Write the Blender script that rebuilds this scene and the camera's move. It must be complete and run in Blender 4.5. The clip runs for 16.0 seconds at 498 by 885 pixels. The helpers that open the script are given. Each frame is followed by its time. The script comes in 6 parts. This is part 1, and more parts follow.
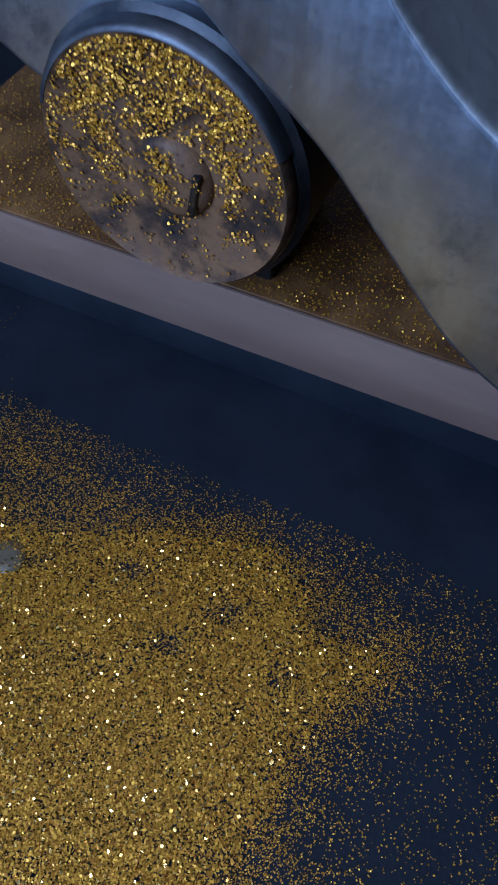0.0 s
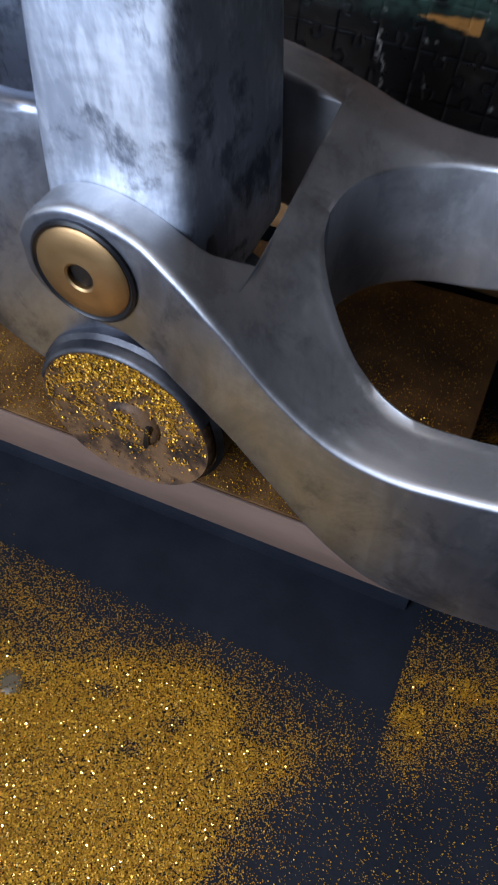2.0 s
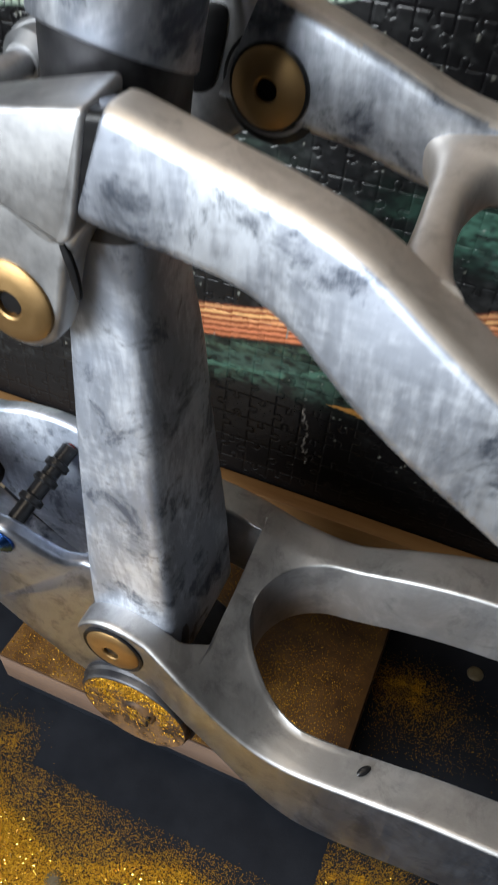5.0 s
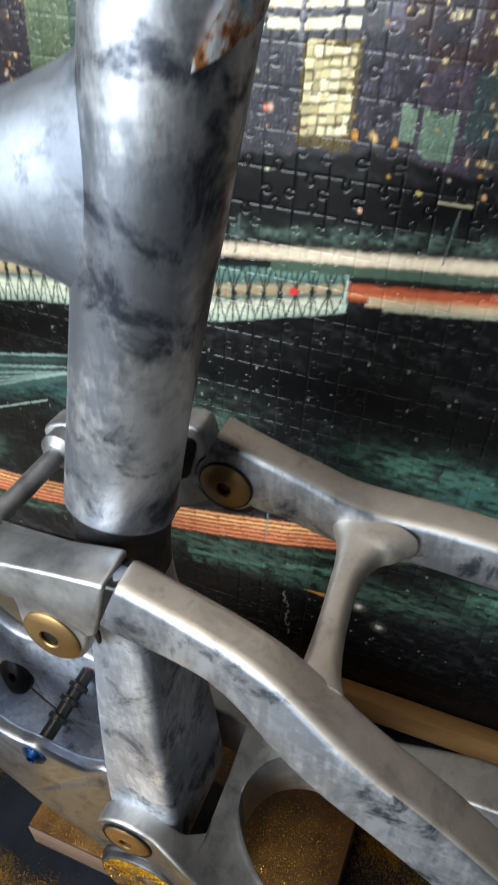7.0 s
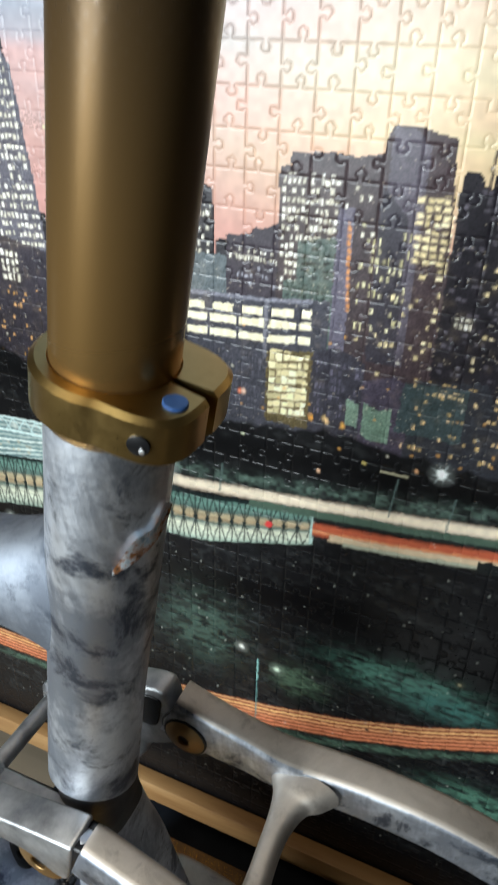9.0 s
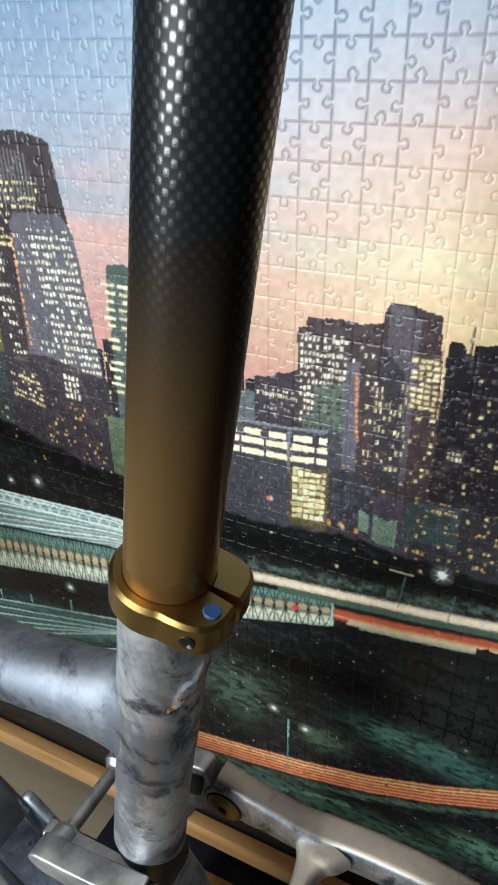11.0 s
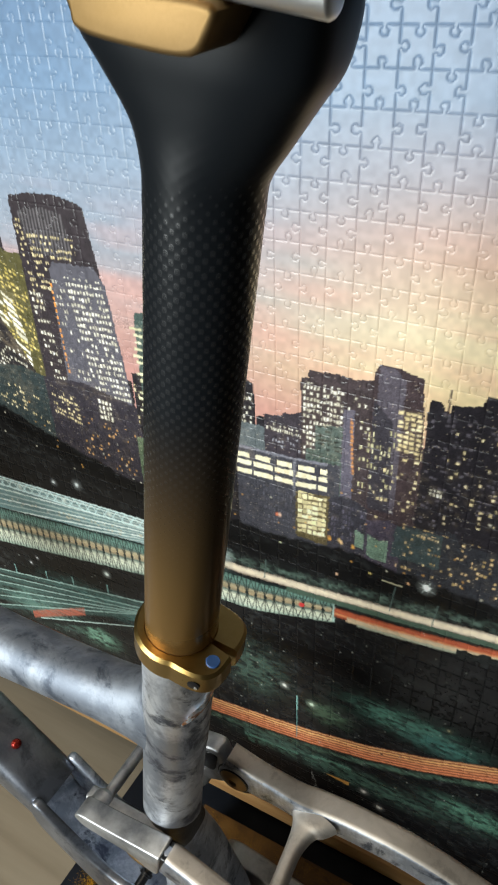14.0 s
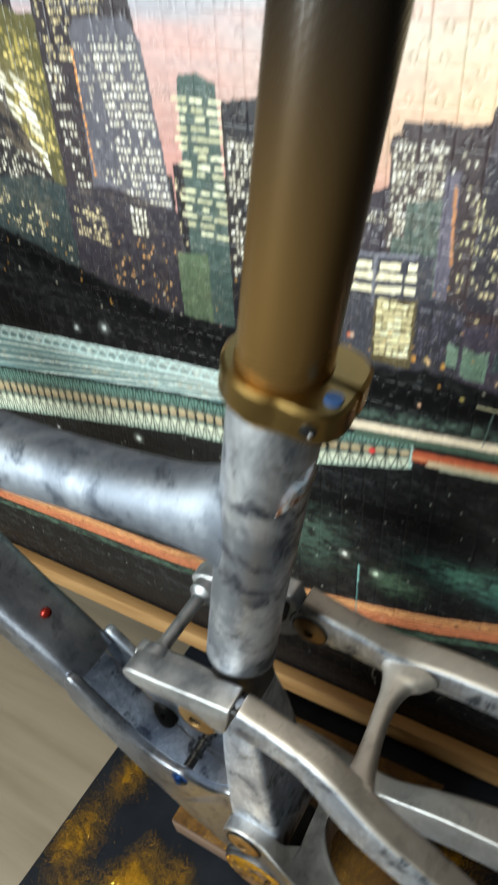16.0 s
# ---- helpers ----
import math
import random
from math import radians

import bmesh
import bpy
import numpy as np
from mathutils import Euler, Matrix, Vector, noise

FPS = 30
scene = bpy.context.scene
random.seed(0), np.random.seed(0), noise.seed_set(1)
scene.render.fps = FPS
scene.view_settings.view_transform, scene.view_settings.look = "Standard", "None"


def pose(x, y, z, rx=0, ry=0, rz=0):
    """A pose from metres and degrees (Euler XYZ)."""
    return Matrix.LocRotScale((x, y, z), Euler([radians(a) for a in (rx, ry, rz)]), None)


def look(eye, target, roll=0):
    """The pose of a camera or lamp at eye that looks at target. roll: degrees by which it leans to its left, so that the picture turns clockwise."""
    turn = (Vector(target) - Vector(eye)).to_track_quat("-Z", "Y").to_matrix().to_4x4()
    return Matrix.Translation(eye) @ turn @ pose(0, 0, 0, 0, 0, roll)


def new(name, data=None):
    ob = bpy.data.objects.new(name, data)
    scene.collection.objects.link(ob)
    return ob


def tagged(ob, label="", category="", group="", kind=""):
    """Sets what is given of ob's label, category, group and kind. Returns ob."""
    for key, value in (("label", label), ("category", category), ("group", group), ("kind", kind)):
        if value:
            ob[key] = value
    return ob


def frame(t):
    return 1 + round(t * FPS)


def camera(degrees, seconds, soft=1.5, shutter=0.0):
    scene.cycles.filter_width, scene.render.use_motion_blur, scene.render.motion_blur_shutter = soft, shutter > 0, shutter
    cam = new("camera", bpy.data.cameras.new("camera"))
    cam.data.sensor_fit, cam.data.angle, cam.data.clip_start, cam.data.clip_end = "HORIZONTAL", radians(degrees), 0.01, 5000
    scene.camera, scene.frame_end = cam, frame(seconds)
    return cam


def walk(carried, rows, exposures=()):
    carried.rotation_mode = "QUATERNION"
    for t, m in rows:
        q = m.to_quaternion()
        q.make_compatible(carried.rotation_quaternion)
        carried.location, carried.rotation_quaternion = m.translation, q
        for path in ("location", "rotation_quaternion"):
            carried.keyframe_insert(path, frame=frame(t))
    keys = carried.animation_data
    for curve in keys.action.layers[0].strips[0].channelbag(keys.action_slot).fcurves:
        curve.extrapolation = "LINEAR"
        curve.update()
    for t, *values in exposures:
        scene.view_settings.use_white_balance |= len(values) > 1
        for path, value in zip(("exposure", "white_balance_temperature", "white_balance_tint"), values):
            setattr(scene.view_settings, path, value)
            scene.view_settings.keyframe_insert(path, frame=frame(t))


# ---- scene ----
cam = camera(38.35, 16.0, soft=2.0, shutter=0.5)
# seconds, eye x y z in metres, yaw, pitch and roll in degrees
PATH = [
    (0, -0.00960, -0.00160, 0.17689, 26.238, -56.957, -0.955),
    (0.5, -0.00585, -0.00610, 0.18550, 27.764, -55.685, -2.248),
    (1, -0.00298, -0.00357, 0.20316, 25.680, -55.851, -1.843),
    (1.5, 0.00667, 0.00043, 0.23036, 24.601, -53.701, -0.959),
    (2, 0.00982, -0.00534, 0.25269, 24.106, -52.213, 0.065),
    (2.5, 0.01501, -0.01659, 0.27684, 23.783, -50.738, 1.641),
    (3, 0.01653, -0.01814, 0.30507, 23.482, -49.054, 2.580),
    (5.5, 0.03953, -0.01808, 0.44853, 24.430, -43.314, -1.608),
    (6, 0.03942, -0.01113, 0.47478, 24.560, -42.714, -2.309),
    (6.5, 0.04517, -0.00915, 0.51327, 24.284, -40.735, -2.492),
    (7, 0.05519, -0.01592, 0.54327, 24.458, -38.490, -3.065),
    (7.5, 0.07367, -0.01766, 0.57026, 24.714, -36.788, -4.700),
    (8, 0.09312, -0.01646, 0.60629, 26.678, -34.271, -3.467),
    (8.5, 0.09456, -0.01288, 0.63116, 29.014, -32.911, -4.542),
    (9, 0.09944, -0.00349, 0.65197, 28.320, -31.697, -4.591),
    (9.5, 0.10329, -0.00701, 0.67597, 28.764, -30.152, -4.259),
    (12, 0.14130, -0.02673, 0.77597, 33.493, -32.128, -8.504),
    (12.5, 0.14689, -0.02578, 0.78906, 34.683, -33.792, -8.488),
    (13, 0.14920, -0.02240, 0.79857, 34.156, -35.999, -7.701),
    (13.5, 0.15156, -0.02724, 0.81561, 35.213, -35.212, -8.284),
    (14, 0.15836, -0.02845, 0.82698, 35.794, -34.820, -8.809),
    (14.5, 0.16343, -0.02934, 0.83639, 37.141, -34.498, -9.864),
    (15, 0.15872, -0.02838, 0.82587, 37.952, -34.964, -10.162),
    (15.5, 0.14160, -0.02905, 0.78224, 38.699, -36.403, -9.752),
    (16, 0.10083, -0.04171, 0.70776, 37.245, -38.973, -10.298),
]


def eye_pose(x, y, z, yaw, pitch, roll):
    return pose(x, y, z, 0, 0, yaw) @ pose(0, 0, 0, 90 + pitch) @ pose(0, 0, 0, 0, 0, roll)


EXPOSURES = [
    (0.0, -0.45, 4300, 17), (1.0, -0.1, 4500, 16), (1.5, -0.1, 5100, 18), (3.0, 0.1, 6000, 17), (5.5, 0.34, 6800, 11), (8.5, 0.25, 6600, 8), (9.5, 0.10, 6600, 7), (12.0, 0.05, 7000, 8), (14.5, 0.05, 7100, 7), (16.0, 0.28, 6900, 4),
]
walk(cam, [(t, eye_pose(*row)) for t, *row in PATH], EXPOSURES)

# ---- world and lamps ----
world = bpy.data.worlds.new("world")
scene.world = world
world.use_nodes = True
world.node_tree.nodes["Background"].inputs[0].default_value = (0.75, 0.85, 1.0, 1)
world.node_tree.nodes["Background"].inputs[1].default_value = 0.012


def area_lamp(name, eye, target, sx, sy, watts, color):
    data = bpy.data.lights.new(name, "AREA")
    data.shape, data.size, data.size_y, data.energy, data.color = "RECTANGLE", sx, sy, watts, color
    ob = new(name, data)
    ob.matrix_world = look(eye, target)
    return ob


area_lamp("window_light", (-0.62, -1.24, 0.90), (-0.06, 0.12, 0.30), 0.85, 0.95, 47.0, (0.84, 0.93, 1.0))
area_lamp("ceiling_light", (-0.30, -0.5, 2.4), (-0.05, 0.1, 0.3), 0.8, 0.8, 11.0, (1.0, 0.86, 0.68))


# ---- materials ----
def material(name):
    m = bpy.data.materials.new(name)
    m.use_nodes = True
    nodes, links = m.node_tree.nodes, m.node_tree.links
    return m, nodes, links, nodes["Principled BSDF"]


def ramp(nodes, stops):
    r = nodes.new("ShaderNodeValToRGB")
    while len(r.color_ramp.elements) < len(stops):
        r.color_ramp.elements.new(0.5)
    for e, (p, c) in zip(r.color_ramp.elements, stops):
        e.position = p
        e.color = (*c, 1) if len(c) == 3 else c
    return r


def noise_node(nodes, links, coord, scale, detail=4.0, rough=0.6, stretch=None):
    n = nodes.new("ShaderNodeTexNoise")
    n.inputs["Scale"].default_value, n.inputs["Detail"].default_value, n.inputs["Roughness"].default_value = scale, detail, rough
    if stretch:
        mp = nodes.new("ShaderNodeMapping")
        mp.inputs["Scale"].default_value = stretch
        links.new(coord, mp.inputs[0])
        coord = mp.outputs[0]
    links.new(coord, n.inputs["Vector"])
    return n


def surface(name, colors, scale, rough, metal=0.0, bump=0.0, bump_scale=400.0, stretch=None, fine=None, spread=(0.3, 0.7), spec=0.5, swirl=0.0):
    """Two-scale noise colour between the given colours, with grain in the roughness and relief."""
    m, nodes, links, bsdf = material(name)
    geo = nodes.new("ShaderNodeTexCoord")
    co = geo.outputs["Object"]
    n = noise_node(nodes, links, co, scale, 5, 0.62, stretch)
    n.inputs["Distortion"].default_value = swirl
    k = len(colors)
    r = ramp(nodes, [(spread[0] + (spread[1] - spread[0]) * i / max(1, k - 1), c) for i, c in enumerate(colors)])
    links.new(n.outputs[0], r.inputs[0])
    links.new(r.outputs[0], bsdf.inputs["Base Color"])
    f = noise_node(nodes, links, co, fine or bump_scale, 3, 0.6, stretch)
    mr = nodes.new("ShaderNodeMapRange")
    mr.inputs["To Min"].default_value, mr.inputs["To Max"].default_value = rough
    mix = nodes.new("ShaderNodeMath")
    mix.operation = "MULTIPLY_ADD"
    mix.inputs[1].default_value, mix.inputs[2].default_value = 0.5, 0.0
    add = nodes.new("ShaderNodeMath")
    add.operation = "MULTIPLY_ADD"
    add.inputs[1].default_value = 0.5
    links.new(n.outputs[0], mix.inputs[0])
    links.new(f.outputs[0], add.inputs[0])
    links.new(mix.outputs[0], add.inputs[2])
    links.new(add.outputs[0], mr.inputs["Value"])
    mr.inputs["From Min"].default_value, mr.inputs["From Max"].default_value = 0.3, 0.7
    links.new(mr.outputs[0], bsdf.inputs["Roughness"])
    bsdf.inputs["Metallic"].default_value = metal
    bsdf.inputs["Specular IOR Level"].default_value = spec
    if bump:
        b = nodes.new("ShaderNodeBump")
        b.inputs["Strength"].default_value, b.inputs["Distance"].default_value = bump, 0.0006
        links.new(f.outputs[0], b.inputs["Height"])
        links.new(b.outputs[0], bsdf.inputs["Normal"])
    return m


def stained_metal(name, light, mid, dark, amount, rough, streak=0.25, metal=1.0):
    """Hand-sanded bare metal: brush marks along z, soft clouds and sharper dark stains."""
    m, nodes, links, bsdf = material(name)
    co = nodes.new("ShaderNodeTexCoord").outputs["Object"]

    def calc(op, a, b=0.0, c=0.0):
        n = nodes.new("ShaderNodeMath")
        n.operation = op
        for slot, v in zip(n.inputs, (a, b, c)):
            if isinstance(v, (int, float)):
                slot.default_value = v
            else:
                links.new(v, slot)
        return n.outputs[0]

    def step(value, a, b):
        n = nodes.new("ShaderNodeMapRange")
        n.interpolation_type = "SMOOTHSTEP"
        n.inputs["From Min"].default_value, n.inputs["From Max"].default_value = a, b
        links.new(value, n.inputs["Value"])
        return n.outputs[0]

    def blend(k, a, b):
        n = nodes.new("ShaderNodeMix")
        n.data_type = "RGBA"
        for slot, v in ((n.inputs[0], k), (n.inputs[6], a), (n.inputs[7], b)):
            if isinstance(v, tuple):
                slot.default_value = (*v, 1)
            else:
                links.new(v, slot)
        return n.outputs[2]

    clouds = noise_node(nodes, links, co, 27, 7, 0.66, (1.0, 1.0, 0.75))
    clouds.inputs["Distortion"].default_value = 0.5
    stains = noise_node(nodes, links, co, 52, 7, 0.68)
    stains.inputs["Distortion"].default_value = 0.45
    brush = noise_node(nodes, links, co, 420, 4, 0.6, (1.0, 1.0, 0.16))
    cross = noise_node(nodes, links, co, 520, 3, 0.6, (0.20, 1.0, 0.9))
    grain = noise_node(nodes, links, co, 1500, 2, 0.5)
    marks = calc("MULTIPLY_ADD", cross.outputs[0], 0.4, calc("MULTIPLY", brush.outputs[0], 0.6))
    cloudy = step(calc("MULTIPLY_ADD", marks, streak, clouds.outputs[0]), 0.42 + streak * 0.5, 0.64 + streak * 0.5)
    spots = calc("MULTIPLY", step(calc("MULTIPLY_ADD", marks, streak * 0.7, stains.outputs[0]), 0.50 + streak * 0.35, 0.66 + streak * 0.35), amount)
    color = blend(spots, blend(cloudy, mid, light), dark)
    links.new(color, bsdf.inputs["Base Color"])
    r = nodes.new("ShaderNodeMapRange")
    r.inputs["From Min"].default_value, r.inputs["From Max"].default_value = 0.3, 0.7
    r.inputs["To Min"].default_value, r.inputs["To Max"].default_value = rough
    links.new(calc("MULTIPLY_ADD", grain.outputs[0], 0.4, calc("MULTIPLY", marks, 0.6)), r.inputs["Value"])
    links.new(r.outputs[0], bsdf.inputs["Roughness"])
    bsdf.inputs["Metallic"].default_value = metal
    b = nodes.new("ShaderNodeBump")
    b.inputs["Strength"].default_value, b.inputs["Distance"].default_value = 0.14, 0.0005
    links.new(marks, b.inputs["Height"])
    links.new(b.outputs[0], bsdf.inputs["Normal"])
    return m


ALU = stained_metal("raw_aluminium", (0.80, 0.83, 0.88), (0.36, 0.395, 0.46), (0.085, 0.10, 0.14), 0.95, (0.38, 0.54))
ALU_SMOOTH = surface("machined_aluminium", [(0.28, 0.285, 0.30), (0.46, 0.465, 0.475), (0.62, 0.625, 0.63)], 60, (0.42, 0.58), 1.0, 0.05, 1200, spread=(0.32, 0.68))
ALU_SATIN = stained_metal("satin_aluminium", (0.56, 0.56, 0.57), (0.42, 0.42, 0.43), (0.22, 0.22, 0.23), 0.45, (0.38, 0.52), 0.15, 0.86)
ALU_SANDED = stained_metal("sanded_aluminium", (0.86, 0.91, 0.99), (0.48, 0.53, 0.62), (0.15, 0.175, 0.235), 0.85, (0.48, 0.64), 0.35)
# finish of the swingarm tops, its pale tone includes the light on them
ALU_MATTE = stained_metal("matte_lit_aluminium", (0.49, 0.485, 0.48), (0.385, 0.38, 0.375), (0.19, 0.19, 0.19), 0.5, (0.44, 0.58), 0.15)
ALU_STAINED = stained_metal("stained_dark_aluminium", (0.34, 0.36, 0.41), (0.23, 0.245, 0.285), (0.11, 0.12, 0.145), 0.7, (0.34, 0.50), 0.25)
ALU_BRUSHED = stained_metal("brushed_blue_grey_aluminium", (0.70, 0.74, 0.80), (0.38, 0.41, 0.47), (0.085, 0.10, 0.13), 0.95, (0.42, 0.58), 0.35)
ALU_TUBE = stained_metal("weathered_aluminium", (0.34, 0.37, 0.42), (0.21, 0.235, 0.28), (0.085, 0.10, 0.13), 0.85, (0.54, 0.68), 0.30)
# smooth finish of the stay tops, with warm overhead light in its colour
ALU_WARM = stained_metal("warm_lit_grey_aluminium", (0.70, 0.645, 0.585), (0.58, 0.53, 0.475), (0.32, 0.285, 0.25), 0.5, (0.46, 0.62), 0.15, 0.80)
ALU_DARK = surface("oxidised_and_shaded_aluminium", [(0.03, 0.03, 0.035), (0.08, 0.08, 0.085), (0.15, 0.15, 0.155)], 40, (0.45, 0.6), 1.0, 0.1, 900, spread=(0.32, 0.68))
CUP = surface("glitter_caked_metal", [(0.012, 0.010, 0.010), (0.05, 0.028, 0.015), (0.13, 0.070, 0.030), (0.10, 0.058, 0.032)], 90, (0.45, 0.65), 0.0, 0.3, 900, spread=(0.32, 0.66), spec=0.22)
FILM = surface("torn_printed_film", [(0.10, 0.24, 0.40), (0.42, 0.58, 0.70), (0.90, 0.93, 0.95), (0.55, 0.22, 0.08), (0.03, 0.02, 0.02), (0.80, 0.55, 0.38)], 170, (0.14, 0.26), 0.0, 0.5, 300, spread=(0.28, 0.72), spec=0.8)
GOLD = surface("gold_anodised_aluminium", [(0.42, 0.27, 0.09), (0.50, 0.33, 0.12)], 120, (0.26, 0.36), 1.0, 0.008, 1500)
GOLD_PALE = surface("satin_gold_aluminium", [(0.32, 0.20, 0.085), (0.39, 0.25, 0.115)], 100, (0.42, 0.54), 1.0, 0.015, 1500)
GOLD_DULL = surface("dull_gold_aluminium", [(0.20, 0.125, 0.052), (0.25, 0.16, 0.072)], 100, (0.50, 0.62), 1.0, 0.02, 1500)
BLACK_PART = surface("black_anodised", [(0.004, 0.004, 0.0045), (0.009, 0.009, 0.010)], 120, (0.28, 0.42), 0.0, 0.05, spec=0.35)
BLUE_ANODISED = surface("blue_anodised", [(0.03, 0.09, 0.30), (0.04, 0.13, 0.42)], 120, (0.2, 0.3), 1.0)
BLUE_PAINT = surface("dull_blue_screw", [(0.03, 0.09, 0.26), (0.04, 0.12, 0.34)], 200, (0.4, 0.5), 0.1)
RED_ANODISED = surface("red_anodised", [(0.25, 0.015, 0.01), (0.36, 0.03, 0.02)], 120, (0.2, 0.3), 0.7)
SILVER = surface("satin_silver_tube", [(0.82, 0.82, 0.82), (0.90, 0.90, 0.90)], 60, (0.36, 0.46), 1.0)
RAIL_WOOD = surface("orange_brown_wood", [(0.23, 0.115, 0.042), (0.32, 0.175, 0.068), (0.38, 0.225, 0.095)], 40, (0.42, 0.6), 0.0, 0.12, 300, stretch=(0.12, 1.6, 1.6), spec=0.4)
TAN_WOOD = surface("tan_board", [(0.115, 0.072, 0.050), (0.165, 0.108, 0.078)], 60, (0.45, 0.6), 0.0, 0.1, 500, stretch=(0.2, 1, 1))
PLANK_TOP = surface("glittery_brown_board", [(0.050, 0.021, 0.006), (0.100, 0.045, 0.011), (0.16, 0.078, 0.020)], 70, (0.35, 0.55), 0.1, 0.2, 1500)
BOARD = surface("black_board", [(0.0070, 0.0086, 0.0122), (0.0135, 0.0158, 0.0212)], 30, (0.42, 0.6), 0.0, 0.15, 700, spec=0.14)
DESK = surface("beige_desk", [(0.18, 0.143, 0.10), (0.222, 0.18, 0.128), (0.245, 0.203, 0.147)], 26, (0.42, 0.58), 0.0, 0.04, 300, stretch=(0.10, 1.3, 1.3))
WALL_DIM = surface("dim_wall", [(0.05, 0.05, 0.05), (0.07, 0.068, 0.066)], 6, (0.8, 0.95), 0.0, 0.1, 200)
WALL = surface("plain_wall", [(0.16, 0.15, 0.14), (0.20, 0.185, 0.17)], 6, (0.8, 0.95), 0.0, 0.1, 200)
FLOOR = surface("dark_brown_floor", [(0.022, 0.016, 0.012), (0.045, 0.033, 0.024)], 5, (0.5, 0.7), 0.0, 0.1, 200, stretch=(0.2, 2, 2))
CARD = surface("dark_backing_card", [(0.02, 0.018, 0.016), (0.035, 0.03, 0.026)], 30, (0.6, 0.8))
PEARL = surface("dull_pearl_spot", [(0.085, 0.062, 0.030), (0.13, 0.10, 0.056)], 200, (0.3, 0.5), 0.0)


# ---- mesh tools ----
def link_mesh(name, verts, faces, mats, smooth=True):
    me = bpy.data.meshes.new(name)
    me.from_pydata([tuple(v) for v in verts], [], faces)
    for m in mats if isinstance(mats, (list, tuple)) else [mats]:
        me.materials.append(m)
    me.polygons.foreach_set("use_smooth", [smooth] * len(me.polygons))
    me.update()
    return new(name, me)


def put_under(ob, parent, label="", kind=""):
    ob.parent = parent
    return tagged(ob, label, kind=kind)


def part(name, geometry, mat, parent, label="", smooth=True, angle=40):
    """One mesh under a thing or a part; geometry is (verts, faces)."""
    verts, faces = geometry
    ob = link_mesh(name, verts, faces, mat, smooth)
    if smooth:
        ob.data.set_sharp_from_angle(angle=radians(angle))
    return put_under(ob, parent, label)


def joined(*geos):
    verts, faces = [], []
    for v, f in geos:
        k = len(verts)
        verts += list(v)
        faces += [tuple(i + k for i in face) for face in f]
    return verts, faces


def moved(geo, m):
    return [m @ Vector(v) for v in geo[0]], geo[1]


def loft(rings, cap=True):
    n = len(rings[0])
    verts = [Vector(p) for r in rings for p in r]
    faces = []
    for i in range(len(rings) - 1):
        for j in range(n):
            k = (j + 1) % n
            faces.append((i * n + j, i * n + k, (i + 1) * n + k, (i + 1) * n + j))
    if cap:
        faces.append(tuple(reversed(range(n))))
        faces.append(tuple(range((len(rings) - 1) * n, len(rings) * n)))
    return verts, faces


def oval(center, a, b, ea, eb, power=2.0, n=40):
    """A superellipse ring with half sizes ea, eb along the directions a, b."""
    out = []
    for i in range(n):
        t = 2 * math.pi * i / n
        c, s = math.cos(t), math.sin(t)
        out.append(Vector(center) + Vector(a) * (ea * math.copysign(abs(c) ** (2 / power), c)) + Vector(b) * (eb * math.copysign(abs(s) ** (2 / power), s)))
    return out


def curve(points, steps=8):
    """Catmull-Rom through control points of any dimension."""
    p = [np.array(q, float) for q in points]
    p = [2 * p[0] - p[1]] + p + [2 * p[-1] - p[-2]]
    out = []
    for i in range(1, len(p) - 2):
        for s in range(steps):
            t = s / steps
            out.append(0.5 * ((2 * p[i]) + (-p[i - 1] + p[i + 1]) * t + (2 * p[i - 1] - 5 * p[i] + 4 * p[i + 1] - p[i + 2]) * t * t + (-p[i - 1] + 3 * p[i] - 3 * p[i + 1] + p[i + 2]) * t**3))
    out.append(p[-2])
    return out


def closed_curve(points, steps=6):
    p = [np.array(q, float) for q in points]
    n, out = len(p), []
    for i in range(n):
        a, b, c, d = p[i - 1], p[i], p[(i + 1) % n], p[(i + 2) % n]
        for s in range(steps):
            t = s / steps
            out.append(0.5 * (2 * b + (c - a) * t + (2 * a - 5 * b + 4 * c - d) * t * t + (3 * b - a - 3 * c + d) * t**3))
    return out


def bar_ring(center, a, b, ea, eb, r, n=6):
    """A rectangle of half sizes ea, eb with corners rounded by r."""
    out = []
    for sa, sb, start in ((1, 1, 0), (-1, 1, 90), (-1, -1, 180), (1, -1, 270)):
        for i in range(n):
            t = radians(start + 90 * i / (n - 1))
            out.append(Vector(center) + Vector(a) * (sa * (ea - r) + r * math.cos(t)) + Vector(b) * (sb * (eb - r) + r * math.sin(t)))
    return out


def sweep(points, power=4.0, steps=8, n=32, side=(0, 1, 0), corner=0.0):
    """A bar through control points (x, y, z, half width along side, half height)."""
    c = curve(points, steps)
    rings = []
    for i, q in enumerate(c):
        d = Vector(c[min(i + 1, len(c) - 1)][:3] - c[max(i - 1, 0)][:3]).normalized()
        a = (Vector(side) - d * d.dot(Vector(side))).normalized()
        if corner:
            rings.append(bar_ring(q[:3], a, d.cross(a), q[3], q[4], corner))
        else:
            rings.append(oval(q[:3], a, d.cross(a), q[3], q[4], power, n))
    return loft(rings)


